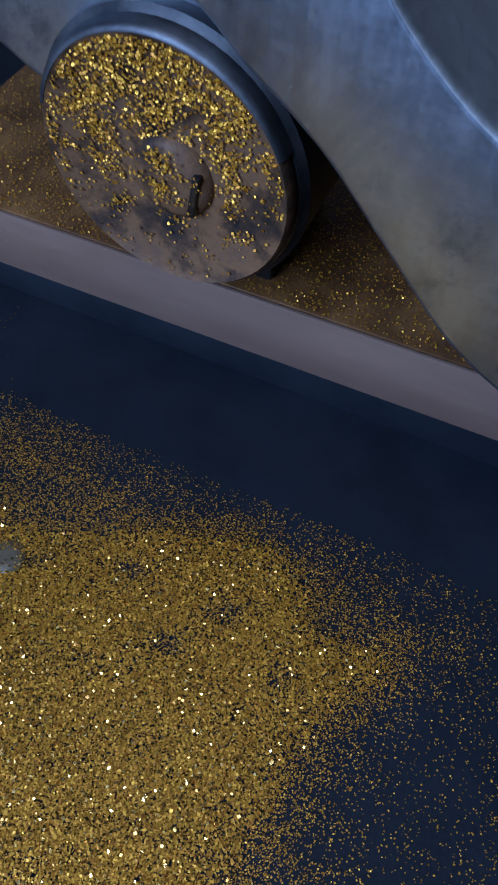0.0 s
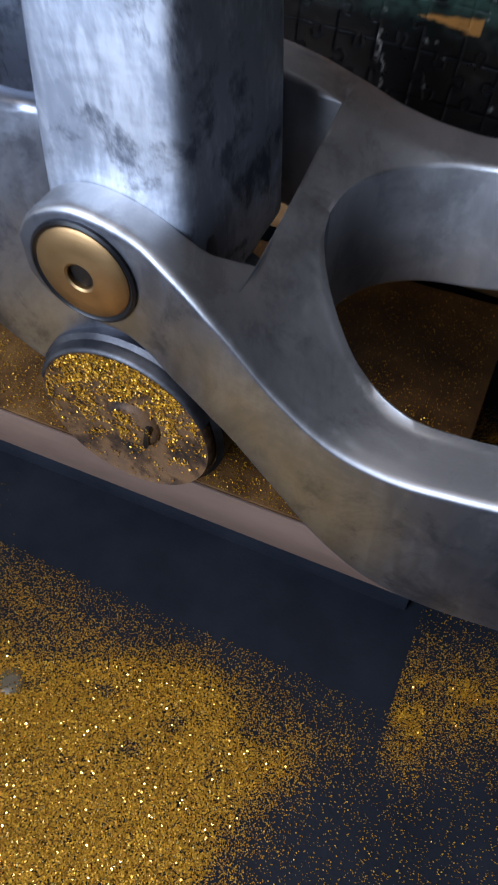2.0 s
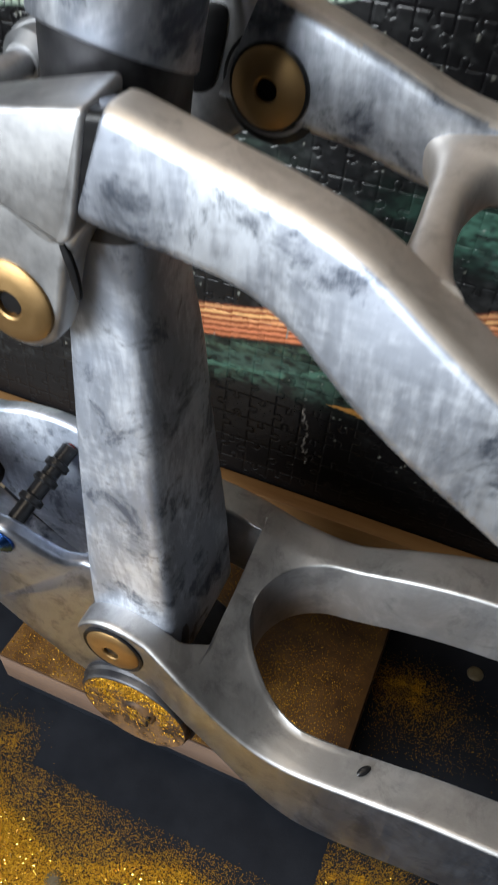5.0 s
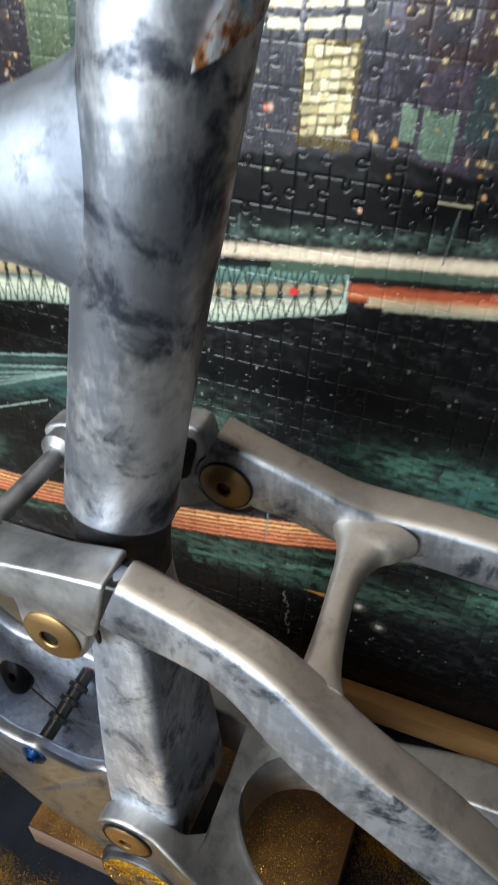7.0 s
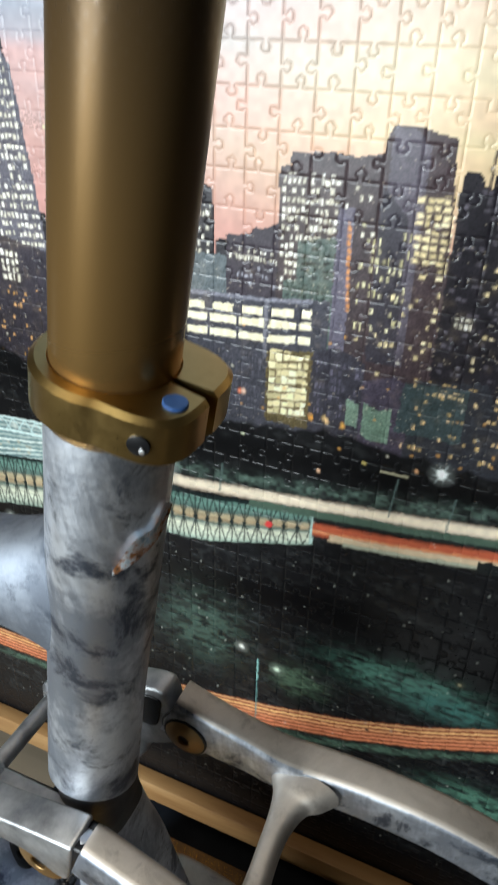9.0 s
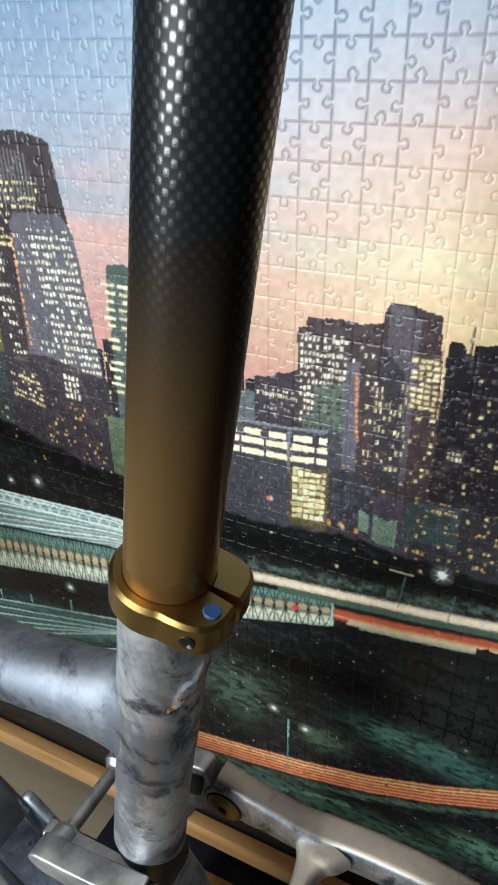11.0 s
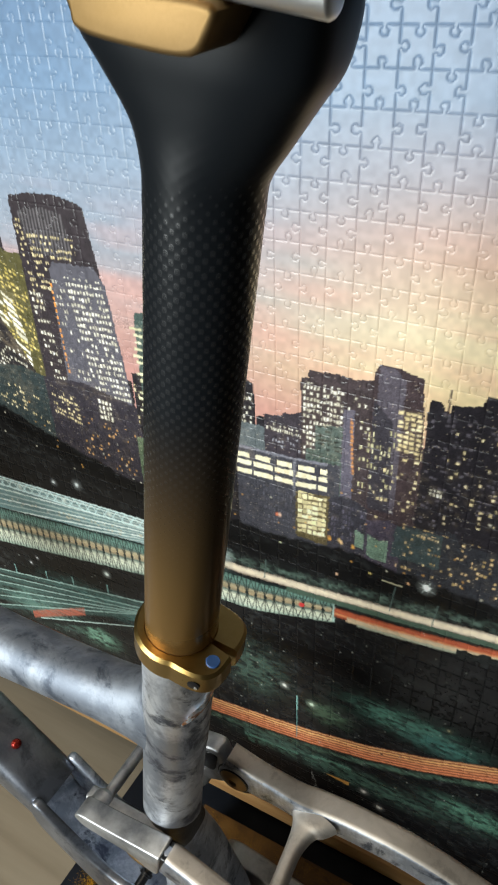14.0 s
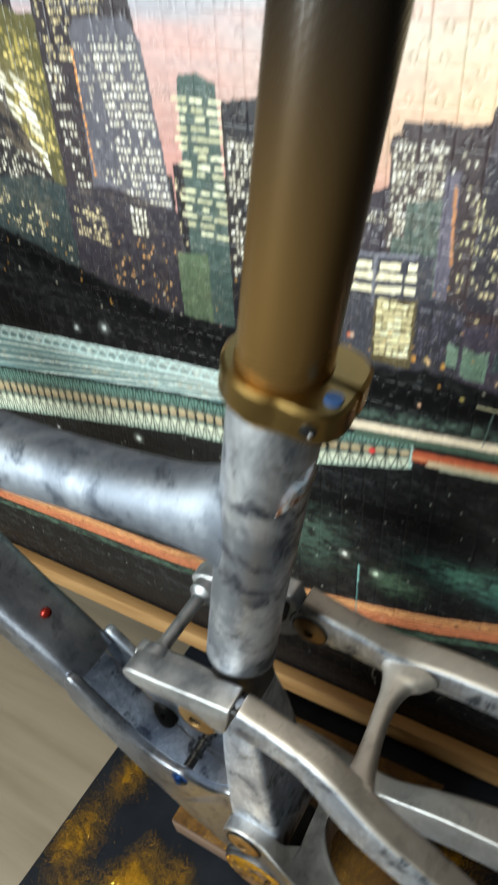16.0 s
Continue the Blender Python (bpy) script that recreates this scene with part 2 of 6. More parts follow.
def plate(outline, y0, y1, bevel=0.0015, steps=3):
    """A flat piece cut to an outline in x and z, with rounded edges, from y0 (towards the room) to y1."""
    pts = [Vector((p[0], p[1])) for p in outline]
    n = len(pts)
    area = sum(pts[i].x * pts[(i + 1) % n].y - pts[(i + 1) % n].x * pts[i].y for i in range(n))
    if area < 0:
        pts.reverse()
    norm = []
    for i in range(n):
        d = (pts[(i + 1) % n] - pts[i - 1]).normalized()
        norm.append(Vector((d.y, -d.x)))
    rings = []
    for k in range(steps + 1):
        a = math.pi / 2 * k / steps
        rings.append((bevel * (1 - math.sin(a)), y0 + bevel * (1 - math.cos(a))))
    rings += [(i, y0 + y1 - y) for i, y in reversed(rings)]
    return loft([[(p.x - q.x * i, y, p.y - q.y * i) for p, q in zip(pts, norm)] for i, y in rings])


def disc(center, axis, profile, n=40):
    """A turned piece: profile of (radius, distance along the axis)."""
    axis = Vector(axis).normalized()
    a = axis.orthogonal().normalized()
    b = axis.cross(a)
    rings = [[Vector(center) + axis * h + (a * math.cos(2 * math.pi * i / n) + b * math.sin(2 * math.pi * i / n)) * max(r, 1e-5) for i in range(n)] for r, h in profile]
    return loft(rings)


def rod(p, q, r, n=24, bevel=0.0006):
    d = Vector(q) - Vector(p)
    return disc(p, d, [(r - bevel, 0), (r, bevel), (r, d.length - bevel), (r - bevel, d.length)], n)


def box(x0, x1, y0, y1, z0, z1, bevel=0.001):
    """A box with rounded long edges."""
    bm = bmesh.new()
    bmesh.ops.create_cube(bm, size=1)
    for v in bm.verts:
        v.co = Vector(((x0 + x1) / 2 + v.co.x * (x1 - x0), (y0 + y1) / 2 + v.co.y * (y1 - y0), (z0 + z1) / 2 + v.co.z * (z1 - z0)))
    if bevel:
        bmesh.ops.bevel(bm, geom=bm.edges[:], offset=bevel, segments=2, affect="EDGES", profile=0.5)
    bm.verts.index_update()
    out = [v.co.copy() for v in bm.verts], [tuple(v.index for v in f.verts) for f in bm.faces]
    bm.free()
    return out


def thing(name, label, category, at=(0, 0, 0), group="", kind=""):
    ob = new(name)
    ob.empty_display_size = 0.01
    ob.location = at
    return tagged(ob, label, category, group, kind)


def socket_bolt(parent, name, center, axis, r, mat, label, hex_r=0.0032, dome=0.0012, depth=0.0045):
    """A flat-headed bolt with a sunk socket; the axis points out of the head."""
    ax = Vector(axis).normalized()
    head = part(name, disc(center, ax, [(r, -0.004), (r, -0.0006), (r - 0.0008, 0.0), (r * 0.6, dome * 0.6), (hex_r + 0.0006, dome), (hex_r, dome - 0.0004), (hex_r, dome - depth)], 48), mat, parent, label)
    # black bottom gives the shallow socket the shade of a deep one
    part("socket", disc(Vector(center) + ax * (dome - depth + 0.0001), ax, [(hex_r * 0.98, 0.0), (hex_r * 0.98, 0.0006)], 6), BLACK_PART, head, "sunk hexagon socket, its shade put into a black bottom", smooth=False)
    return head


# ---- the setting ----
MID = 0.140  # middle plane of the links
desk = tagged(link_mesh("desk", *box(-1.6, 0.48, -0.24, 0.62, -0.05, -0.014, 0.003), DESK), "beige laminate desk under the black board", "desk", kind="structure")
# unseen walls that close the room, dimmed to darken reflections in the metal
wall_north = tagged(link_mesh("wall_north", *box(-2.6, 2.4, 0.66, 0.76, -0.8, 2.6, 0), WALL_DIM, False), "plain grey painted wall behind the puzzle", "wall", kind="structure")
wall_south = tagged(link_mesh("wall_south", *box(-2.6, 2.4, -2.3, -2.2, -0.8, 2.6, 0), WALL_DIM, False), "plain grey painted wall", "wall", kind="structure")
wall_west = tagged(link_mesh("wall_west", *box(-2.7, -2.6, -2.3, 0.76, -0.8, 2.6, 0), WALL_DIM, False), "plain grey painted wall", "wall", kind="structure")
wall_east = tagged(link_mesh("wall_east", *box(2.4, 2.5, -2.3, 0.76, -0.8, 2.6, 0), WALL_DIM, False), "plain grey painted wall", "wall", kind="structure")
ceiling = tagged(link_mesh("ceiling", *box(-2.7, 2.5, -2.3, 0.76, 2.6, 2.7, 0), WALL, False), "plain pale ceiling", "ceiling", kind="structure")
# unseen floor, its dark colour chosen to darken the tubes' far sides
floor = tagged(link_mesh("floor", *box(-2.7, 2.5, -2.3, 0.76, -0.85, -0.8, 0), FLOOR, False), "plain dark brown floor", "floor", kind="structure")

board = tagged(link_mesh("display_board", *box(-0.302, 0.42, -0.16, 0.345, -0.014, 0.0, 0.001), BOARD), "black matt display board strewn with gold glitter", "board")

riser = thing("riser_block", "brown board on a black riser, dusted with gold glitter", "block")
part("top_board", box(-0.189, 0.0185, 0.1222, 0.262, 0.0165, 0.0388, 0.0006), [PLANK_TOP], riser, "brown glitter-dusted wooden board")
part("board_edge", box(-0.1885, 0.0195, 0.1208, 0.1220, 0.0160, 0.0384, 0.0003), TAN_WOOD, riser, "bare pale front edge of the board")
part("base", box(-0.187, 0.0165, 0.1240, 0.255, 0.0, 0.0160, 0.0006), BOARD, riser, "black riser under the board")

# ---- bicycle frame ----
bike = thing("bicycle_frame", "raw aluminium full-suspension bicycle frame standing on its bottom bracket", "bicycle frame")

AX = Vector((0.262, 0, 1)).normalized()
SIDE = Vector((0, 1, 0))
FORE = AX.cross(SIDE) * -1


def on_axis(z, y=0.128):
    return Vector((-0.0095 + (z - 0.57) * 0.262, y, z))


def tube_rings(rows, n=64):
    """Rows of (z, centre x or None for the axis, y, half size fore and aft, half width, power)."""
    return [oval((on_axis(z).x if x is None else x, y, z), (FORE if x is None else Vector((1, 0, 0.0))), SIDE, a, b, p, n) for z, x, y, a, b, p in rows]


upper = [(0.5615, None, 0.128, 0.0182, 0.0182, 2), (0.53, None, 0.128, 0.0182, 0.0182, 2), (0.4715, None, 0.128, 0.0183, 0.0183, 2), (0.4700, None, 0.128, 0.0180, 0.0180, 2), (0.43, None, 0.128, 0.0181, 0.0181, 2), (0.3820, None, 0.128, 0.0182, 0.0182, 2), (0.3813, None, 0.128, 0.0180, 0.0180, 2)]
lower = curve([(0.398, -0.0545, 0.1280, 0.0172, 0.0172, 2.0), (0.3825, -0.0582, 0.1290, 0.0174, 0.0172, 2.0), (0.368, -0.0612, 0.1305, 0.0168, 0.0168, 2.2), (0.345, -0.0662, 0.1335, 0.0156, 0.0168, 2.8), (0.315, -0.0708, 0.1390, 0.0142, 0.0180, 4.0), (0.28, -0.0735, 0.1425, 0.0155, 0.0215, 6.0), (0.23, -0.0778, 0.1460, 0.0176, 0.0255, 8), (0.18, -0.0808, 0.1490, 0.0200, 0.0295, 9), (0.145, -0.0822, 0.1500, 0.0214, 0.0310, 10), (0.120, -0.083, 0.1505, 0.0222, 0.0315, 10)], 5)
rings = tube_rings(upper)
for ring in rings[-2:]:
    # the foot is cut on a slant, higher towards the room
    for p in ring:
        p.z += -0.003 + 0.006 * max(-1.0, min(1.0, (0.128 - p.y) / 0.018))
part("seat_tube", loft(rings), ALU, bike, "brushed raw aluminium seat tube", angle=60)
rings = [oval((x, y, z), (1, 0, 0), SIDE, a, b, p, 64) for z, x, y, a, b, p in lower]
# the shade below the seat tube is put into a dark finish here
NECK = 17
part("strut_neck", loft(rings[: NECK + 1]), ALU_DARK, bike, "neck under the seat tube, the shade there put into its dark finish", angle=60)
part("strut", loft(rings[NECK:]), ALU_SANDED, bike, "brushed raw aluminium strut, squared towards its foot", angle=60)

# top tube, flaring into the seat tube
tt = curve([(-0.44, 0.128, 0.515, 0.021, 0.024), (-0.30, 0.128, 0.493, 0.0205, 0.025), (-0.20, 0.128, 0.480, 0.0190, 0.0215), (-0.13, 0.128, 0.4820, 0.0178, 0.0188), (-0.092, 0.128, 0.4845, 0.0172, 0.0190), (-0.070, 0.128, 0.4855, 0.0170, 0.0212), (-0.054, 0.128, 0.4858, 0.0168, 0.0265), (-0.043, 0.128, 0.4853, 0.0166, 0.0340), (-0.034, 0.128, 0.4850, 0.0162, 0.0440)], 6)
rings = []
for i, q in enumerate(tt):
    d = Vector(tt[min(i + 1, len(tt) - 1)][:3] - tt[max(i - 1, 0)][:3]).normalized()
    rings.append(oval(q[:3], SIDE, d.cross(SIDE), q[3], q[4], 2.1, 64))
part("top_tube", loft(rings), ALU_TUBE, bike, "brushed raw aluminium top tube", angle=60)

# down tube with its open cradle
dt = curve([(-0.50, 0.139, 0.505, 0.025, 0.024), (-0.40, 0.139, 0.405, 0.025, 0.024), (-0.334, 0.139, 0.338, 0.025, 0.0235), (-0.287, 0.139, 0.288, 0.0248, 0.0225), (-0.250, 0.139, 0.254, 0.0244, 0.0215), (-0.232, 0.139, 0.236, 0.0240, 0.0190)], 6)
rings = []
for i, q in enumerate(dt):
    d = Vector(dt[min(i + 1, len(dt) - 1)][:3] - dt[max(i - 1, 0)][:3]).normalized()
    rings.append(oval(q[:3], SIDE, d.cross(SIDE), q[3], q[4], 4.0, 48))
part("down_tube", loft(rings), ALU_STAINED, bike, "brushed raw aluminium down tube", angle=60)
part("cradle_floor", sweep([(-0.250, 0.1407, 0.236, 0.0205, 0.0040), (-0.220, 0.1407, 0.189, 0.0205, 0.0035), (-0.190, 0.1407, 0.150, 0.0205, 0.0035), (-0.165, 0.1407, 0.127, 0.0205, 0.0035), (-0.135, 0.1407, 0.110, 0.0205, 0.0035), (-0.095, 0.1407, 0.104, 0.0205, 0.0035)], 4, 6, 24, corner=0.001), ALU, bike, "raw aluminium floor of the shock cradle", angle=50)
cradle = closed_curve([(-0.225, 0.258), (-0.198, 0.232), (-0.170, 0.203), (-0.151, 0.192), (-0.135, 0.191), (-0.124, 0.180), (-0.114, 0.170), (-0.100, 0.169), (-0.070, 0.178), (-0.062, 0.150), (-0.060, 0.112), (-0.075, 0.092), (-0.105, 0.086), (-0.140, 0.108), (-0.172, 0.140), (-0.205, 0.178), (-0.235, 0.222)], 5)
def fold(geo, amount):
    """Lets a wall step inwards to the foot of the seat tube."""
    return [Vector((v[0], v[1] + amount * min(1.0, max(0.0, (v[0] + 0.137) / 0.030)) ** 1.5 * min(1.0, max(0.0, (v[2] - 0.105) / 0.03)), v[2])) for v in geo[0]], geo[1]


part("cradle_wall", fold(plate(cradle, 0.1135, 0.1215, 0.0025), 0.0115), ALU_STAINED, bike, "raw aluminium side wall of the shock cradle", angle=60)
far_cradle = closed_curve([(-0.225, 0.258), (-0.198, 0.230), (-0.177, 0.2095), (-0.152, 0.2130), (-0.130, 0.2127), (-0.105, 0.205), (-0.075, 0.198), (-0.062, 0.160), (-0.062, 0.118), (-0.080, 0.100), (-0.110, 0.096), (-0.140, 0.112), (-0.172, 0.140), (-0.205, 0.178), (-0.235, 0.222)], 5)
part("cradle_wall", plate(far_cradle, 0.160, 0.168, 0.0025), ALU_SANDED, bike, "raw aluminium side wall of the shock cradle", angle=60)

# bottom bracket shell with glittery cup
BBC = Vector((-0.0822, 0.1100, 0.0820))
bb = part("bottom_bracket", disc(BBC, (0, 1, 0), [(0.0300, 0.0), (0.0316, 0.0015), (0.0316, 0.057), (0.0290, 0.059)], 64), ALU_DARK, bike, "bottom bracket shell caked with gold glitter")
part("cup_face", disc(BBC + Vector((0, -0.0004, 0)), (0, -1, 0), [(0.0294, 0.0), (0.0294, 0.0022), (0.0286, 0.0032), (0.0268, 0.0022), (0.0130, 0.0004), (0.0114, 0.0002)], 64), CUP, bb, "brown cup face covered in glitter")
part("rest_pad", box(-0.104, -0.066, 0.128, 0.165, 0.0388, 0.064, 0.001), BLACK_PART, bb, "black rest under the shell")
lip = [BBC + Vector((math.cos(a) * r, y, math.sin(a) * r)) for a in [radians(22 + 5.6 * k) for k in range(26)] for r, y in ((0.0284, -0.0034), (0.0286, -0.0037), (0.0292, -0.0036), (0.0300, -0.0026), (0.0306, 0.004), (0.0284, 0.004))]
part("shell_lip", (lip, [(6 * k + a, 6 * k + (a + 1) % 6, 6 * k + 6 + (a + 1) % 6, 6 * k + 6 + a) for k in range(25) for a in range(6)] + [tuple(range(6)), tuple(range(155, 149, -1))]), ALU_DARK, bb, "dark metal lip of the shell over the cup", angle=50)
part("axle_stub", disc(BBC + Vector((0.001, -0.0006, -0.002)), (0, -1, 0), [(0.0098, 0.0), (0.0092, 0.0014), (0.0074, 0.0026), (0.0040, 0.0030)], 48), CUP, bb, "glittery axle stub")
part("axle_slot", moved(box(-0.0009, 0.0009, -0.0040, 0.0010, -0.0055, 0.0055, 0.0004), Matrix.Translation(BBC + Vector((0.0072, 0.0, -0.0035))) @ pose(0, 0, 0, 0, 12, 0)), BLACK_PART, bb, "dark slot")

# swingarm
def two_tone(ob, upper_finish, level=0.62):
    """Gives the faces that look up a smoother finish, toned for the light from above."""
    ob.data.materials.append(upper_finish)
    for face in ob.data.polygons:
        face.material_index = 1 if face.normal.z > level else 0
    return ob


def level(x, table):
    xs, zs = zip(*table)
    return float(np.interp(x, xs, zs))


NEAR_TOP = [(q[0], q[1]) for q in curve([(-0.104, 0.140), (-0.1035, 0.1455), (-0.098, 0.1522), (-0.088, 0.1560), (-0.076, 0.1545), (-0.064, 0.1490), (-0.048, 0.1385), (-0.032, 0.1222), (-0.016, 0.1112), (0.0, 0.1080), (0.016, 0.1100), (0.04, 0.1150), (0.08, 0.121), (0.24, 0.131)], 6)]
NEAR_LOW = [(q[0], q[1]) for q in curve([(-0.104, 0.138), (-0.1035, 0.131), (-0.098, 0.1245), (-0.088, 0.1205), (-0.076, 0.1185), (-0.064, 0.1095), (-0.048, 0.100), (-0.032, 0.083), (-0.016, 0.066), (0.0, 0.056), (0.016, 0.053), (0.04, 0.056), (0.08, 0.064), (0.24, 0.085)], 6)]
FAR_TOP = [(q[0], q[1]) for q in curve([(-0.104, 0.145), (-0.098, 0.156), (-0.085, 0.161), (-0.064, 0.158), (-0.046, 0.1525), (-0.032, 0.1475), (-0.016, 0.1445), (0.0, 0.1445), (0.03, 0.151), (0.06, 0.1545), (0.12, 0.155), (0.24, 0.155)], 6)]

INNER_LIFT = [(q[0], q[1]) for q in curve([(-0.07, 0.0), (-0.058, 0.0003), (-0.049, 0.0020), (-0.040, 0.0105), (-0.030, 0.0190), (-0.018, 0.0205), (-0.005, 0.0150), (0.010, 0.0070), (0.025, 0.0020), (0.045, 0.0)], 5)]


def rounded_section(x, y0, y1, zb0, zb1, zt0, zt1, r0, r1, top, n=5, across=9):
    """A ring in the plane of y and z, with its corners rounded by r0 at y0 and r1 at y1, and an easy slope across its top."""
    out = []
    for k, (y, z, r, sy, sz, start) in enumerate(((y1, zb1, r1, -1, 1, -90), (y1, zt1, r1, -1, -1, 0), (y0, zt0, r0, 1, -1, 90), (y0, zb0, r0, 1, 1, 180))):
        for i in range(n):
            a = radians(start + 90 * i / (n - 1))
            out.append((x, y + sy * r + r * math.cos(a), z + sz * r + r * math.sin(a)))
        if k == 1:
            for i in range(1, across):
                t = i / across
                y_here = (y1 - r1) + (y0 + r0 - y1 + r1) * t
                out.append((x, y_here, float(np.interp(y_here, top[0], top[1]))))
    return out


def swing_half(near):
    seam, tip, gap = 0.153, -0.0375, -0.0470
    xs = sorted({round(-0.1035 + 0.0025 * i, 4) for i in range(137)} | {gap - 0.0002, gap + 0.0002, tip - 0.0001, tip + 0.0001, tip + 0.0004, tip + 0.001, tip + 0.0018})
    rings = []
    for x in xs:
        bridge = gap < x < tip
        opening = 0.0325 * math.sqrt(max(0.0, 1 - max(0.0, (-0.0025 - x) / 0.035) ** 2)) if x >= tip else 0.032
        zn, zl, zf = level(x, NEAR_TOP), level(x, NEAR_LOW), level(x, FAR_TOP)
        zi = zn + 0.3 * level(x, INNER_LIFT)
        zm = 0.5 * (zi + zf)
        front = float(np.interp(x, (-0.104, -0.069, -0.050, 0.0, 0.08, 0.24), (0.1082, 0.1080, 0.1036, 0.1005, 0.0985, 0.0960)))
        ease = 0.0001 if bridge else 0.0001 + 0.0017 * min(1.0, abs(x - (tip if x > tip else gap)) / 0.006)
        flare = 0.010 * min(1.0, max(0.0, x / 0.08))
        if near:
            inner = seam if bridge else seam - opening * (0.82 + 0.23 * min(1.0, max(0.0, (x + 0.035) / 0.035))) - 0.0073 * min(1.0, max(0.0, (gap - x) / 0.010))
            share = max(0.0, (inner - 0.1268) / 0.0262)
            zt1 = zi + (zm - zi) * share
            low = max(zl, zt1 - 0.05) if not bridge else zm - 0.042
            rings.append(rounded_section(x, front, inner, zl, min(low, zt1 - 0.01), zn, zt1, 0.0024, 0.5 * ease, ((front, 0.1268, 0.153), (zn, zi, zm))))
        else:
            inner = seam if bridge else seam + opening
            share = max(0.0, (0.185 - inner) / 0.032)
            zt0 = zf + (zm - zf) * share
            rings.append(rounded_section(x, inner, 0.2035 + flare, zt0 - 0.042, zf - 0.036, zt0, zf, ease, 0.0030, ((0.153, 0.185, 0.22), (zm, zf, zf))))
    return loft(rings)


# stained sides also carry shade in their colour, matte tops the light
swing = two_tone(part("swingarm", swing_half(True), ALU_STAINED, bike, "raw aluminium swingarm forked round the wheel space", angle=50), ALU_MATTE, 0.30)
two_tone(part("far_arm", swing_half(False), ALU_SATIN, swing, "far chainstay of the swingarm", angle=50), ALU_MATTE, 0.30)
part("dark_smear", moved(disc((0, 0, 0), (0, 0, 1), [(0.0034, 0.0), (0.0028, 0.0004), (0.0010, 0.0006)], 20), Matrix.Translation((0.031, 0.1110, 0.1158)) @ pose(0, 0, 0, 15, -8, 50) @ Matrix.Diagonal((1.0, 0.50, 1.0, 1.0))), BLACK_PART, swing, "dark smear of dirt")
# added black disc: draws the crescent of shade between arm and strut
part("pivot_gap_shade", disc((-0.0855, 0.1190, 0.1383), (0, 1, 0), [(0.0160, 0.0), (0.0172, 0.001), (0.0172, 0.0070), (0.0160, 0.008)], 48), BLACK_PART, swing, "black disc for the shade in the gap behind the pivot")
pivot_ring = part("pivot_ring", disc((-0.0858, 0.1078, 0.1378), (0, -1, 0), [(0.0150, -0.002), (0.0150, 0.0006), (0.0142, 0.0010), (0.0134, 0.0004)], 48), BLACK_PART, swing, "black ring round the pivot bolt")
socket_bolt(swing, "pivot_bolt", (-0.0858, 0.1066, 0.1378), (0, -1, 0), 0.0132, GOLD_PALE, "satin gold pivot bolt", hex_r=0.0037, dome=0.0010, depth=0.0022)


# seat stays with their bridge
def stay(near):
    def y(v):
        return v if near else 2 * MID - v - 0.003

    pts = [(-0.0456, y(0.1030), 0.3647, 0.0058, 0.0114), (-0.0440, y(0.1030), 0.3643, 0.0072, 0.0128), (-0.026, y(0.1025), 0.3595, 0.0072, 0.0120), (-0.010, y(0.1015), 0.3553, 0.0074, 0.0115), (0.005, y(0.0992), 0.3490, 0.0078, 0.0125), (0.020, y(0.0962), 0.3385, 0.0084, 0.0134), (0.035, y(0.0940), 0.3285, 0.0086, 0.0135), (0.055, y(0.0930), 0.3150, 0.0086, 0.0135), (0.09, y(0.0920), 0.2860, 0.0084, 0.0130), (0.15, y(0.0900), 0.2350, 0.0080, 0.0120), (0.24, y(0.088), 0.158, 0.0075, 0.0115)] if near else [(-0.0455, y(0.1030), 0.3695, 0.0075, 0.0148), (-0.026, y(0.1025), 0.3628, 0.0075, 0.0138), (-0.010, y(0.1005), 0.3570, 0.0078, 0.0122), (0.005, y(0.098), 0.3500, 0.0084, 0.0115), (0.020, y(0.0945), 0.3455, 0.0088, 0.0110), (0.05, y(0.092), 0.3420, 0.0086, 0.0115), (0.09, y(0.090), 0.3330, 0.0084, 0.0120), (0.15, y(0.088), 0.3060, 0.0080, 0.0120), (0.24, y(0.086), 0.256, 0.0075, 0.0115)]
    verts, faces = sweep(pts, 5.0, 8, 36, corner=0.0036)
    # the end towards the rocker is cut on a slant
    for v in verts:
        v.x -= 0.0048 * min(1.0, max(0.0, (0.376 - v.z) / 0.024)) * min(1.0, max(0.0, (-0.028 - v.x) / 0.013))
    return verts, faces


# warm light on the stay tops comes from their finish
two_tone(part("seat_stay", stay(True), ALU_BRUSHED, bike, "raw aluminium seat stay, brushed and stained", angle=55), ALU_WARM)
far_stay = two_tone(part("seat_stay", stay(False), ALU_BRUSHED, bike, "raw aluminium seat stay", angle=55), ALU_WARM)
part("stay_bridge", sweep([(0.0190, 0.102, 0.3425, 0.0095, 0.0105), (0.0180, 0.111, 0.3425, 0.0066, 0.0088), (0.0160, 0.128, 0.3428, 0.0050, 0.0076), (0.0145, 0.146, 0.3435, 0.0049, 0.0072), (0.0146, 0.156, 0.3442, 0.0060, 0.0072), (0.0153, 0.164, 0.3452, 0.0088, 0.0074), (0.0162, 0.169, 0.3460, 0.0136, 0.0078), (0.0175, 0.176, 0.3462, 0.0180, 0.0080)], 3.0, 6, 32, (1, 0, 0)), ALU_WARM, far_stay, "bridge flaring into the two stays", angle=55)

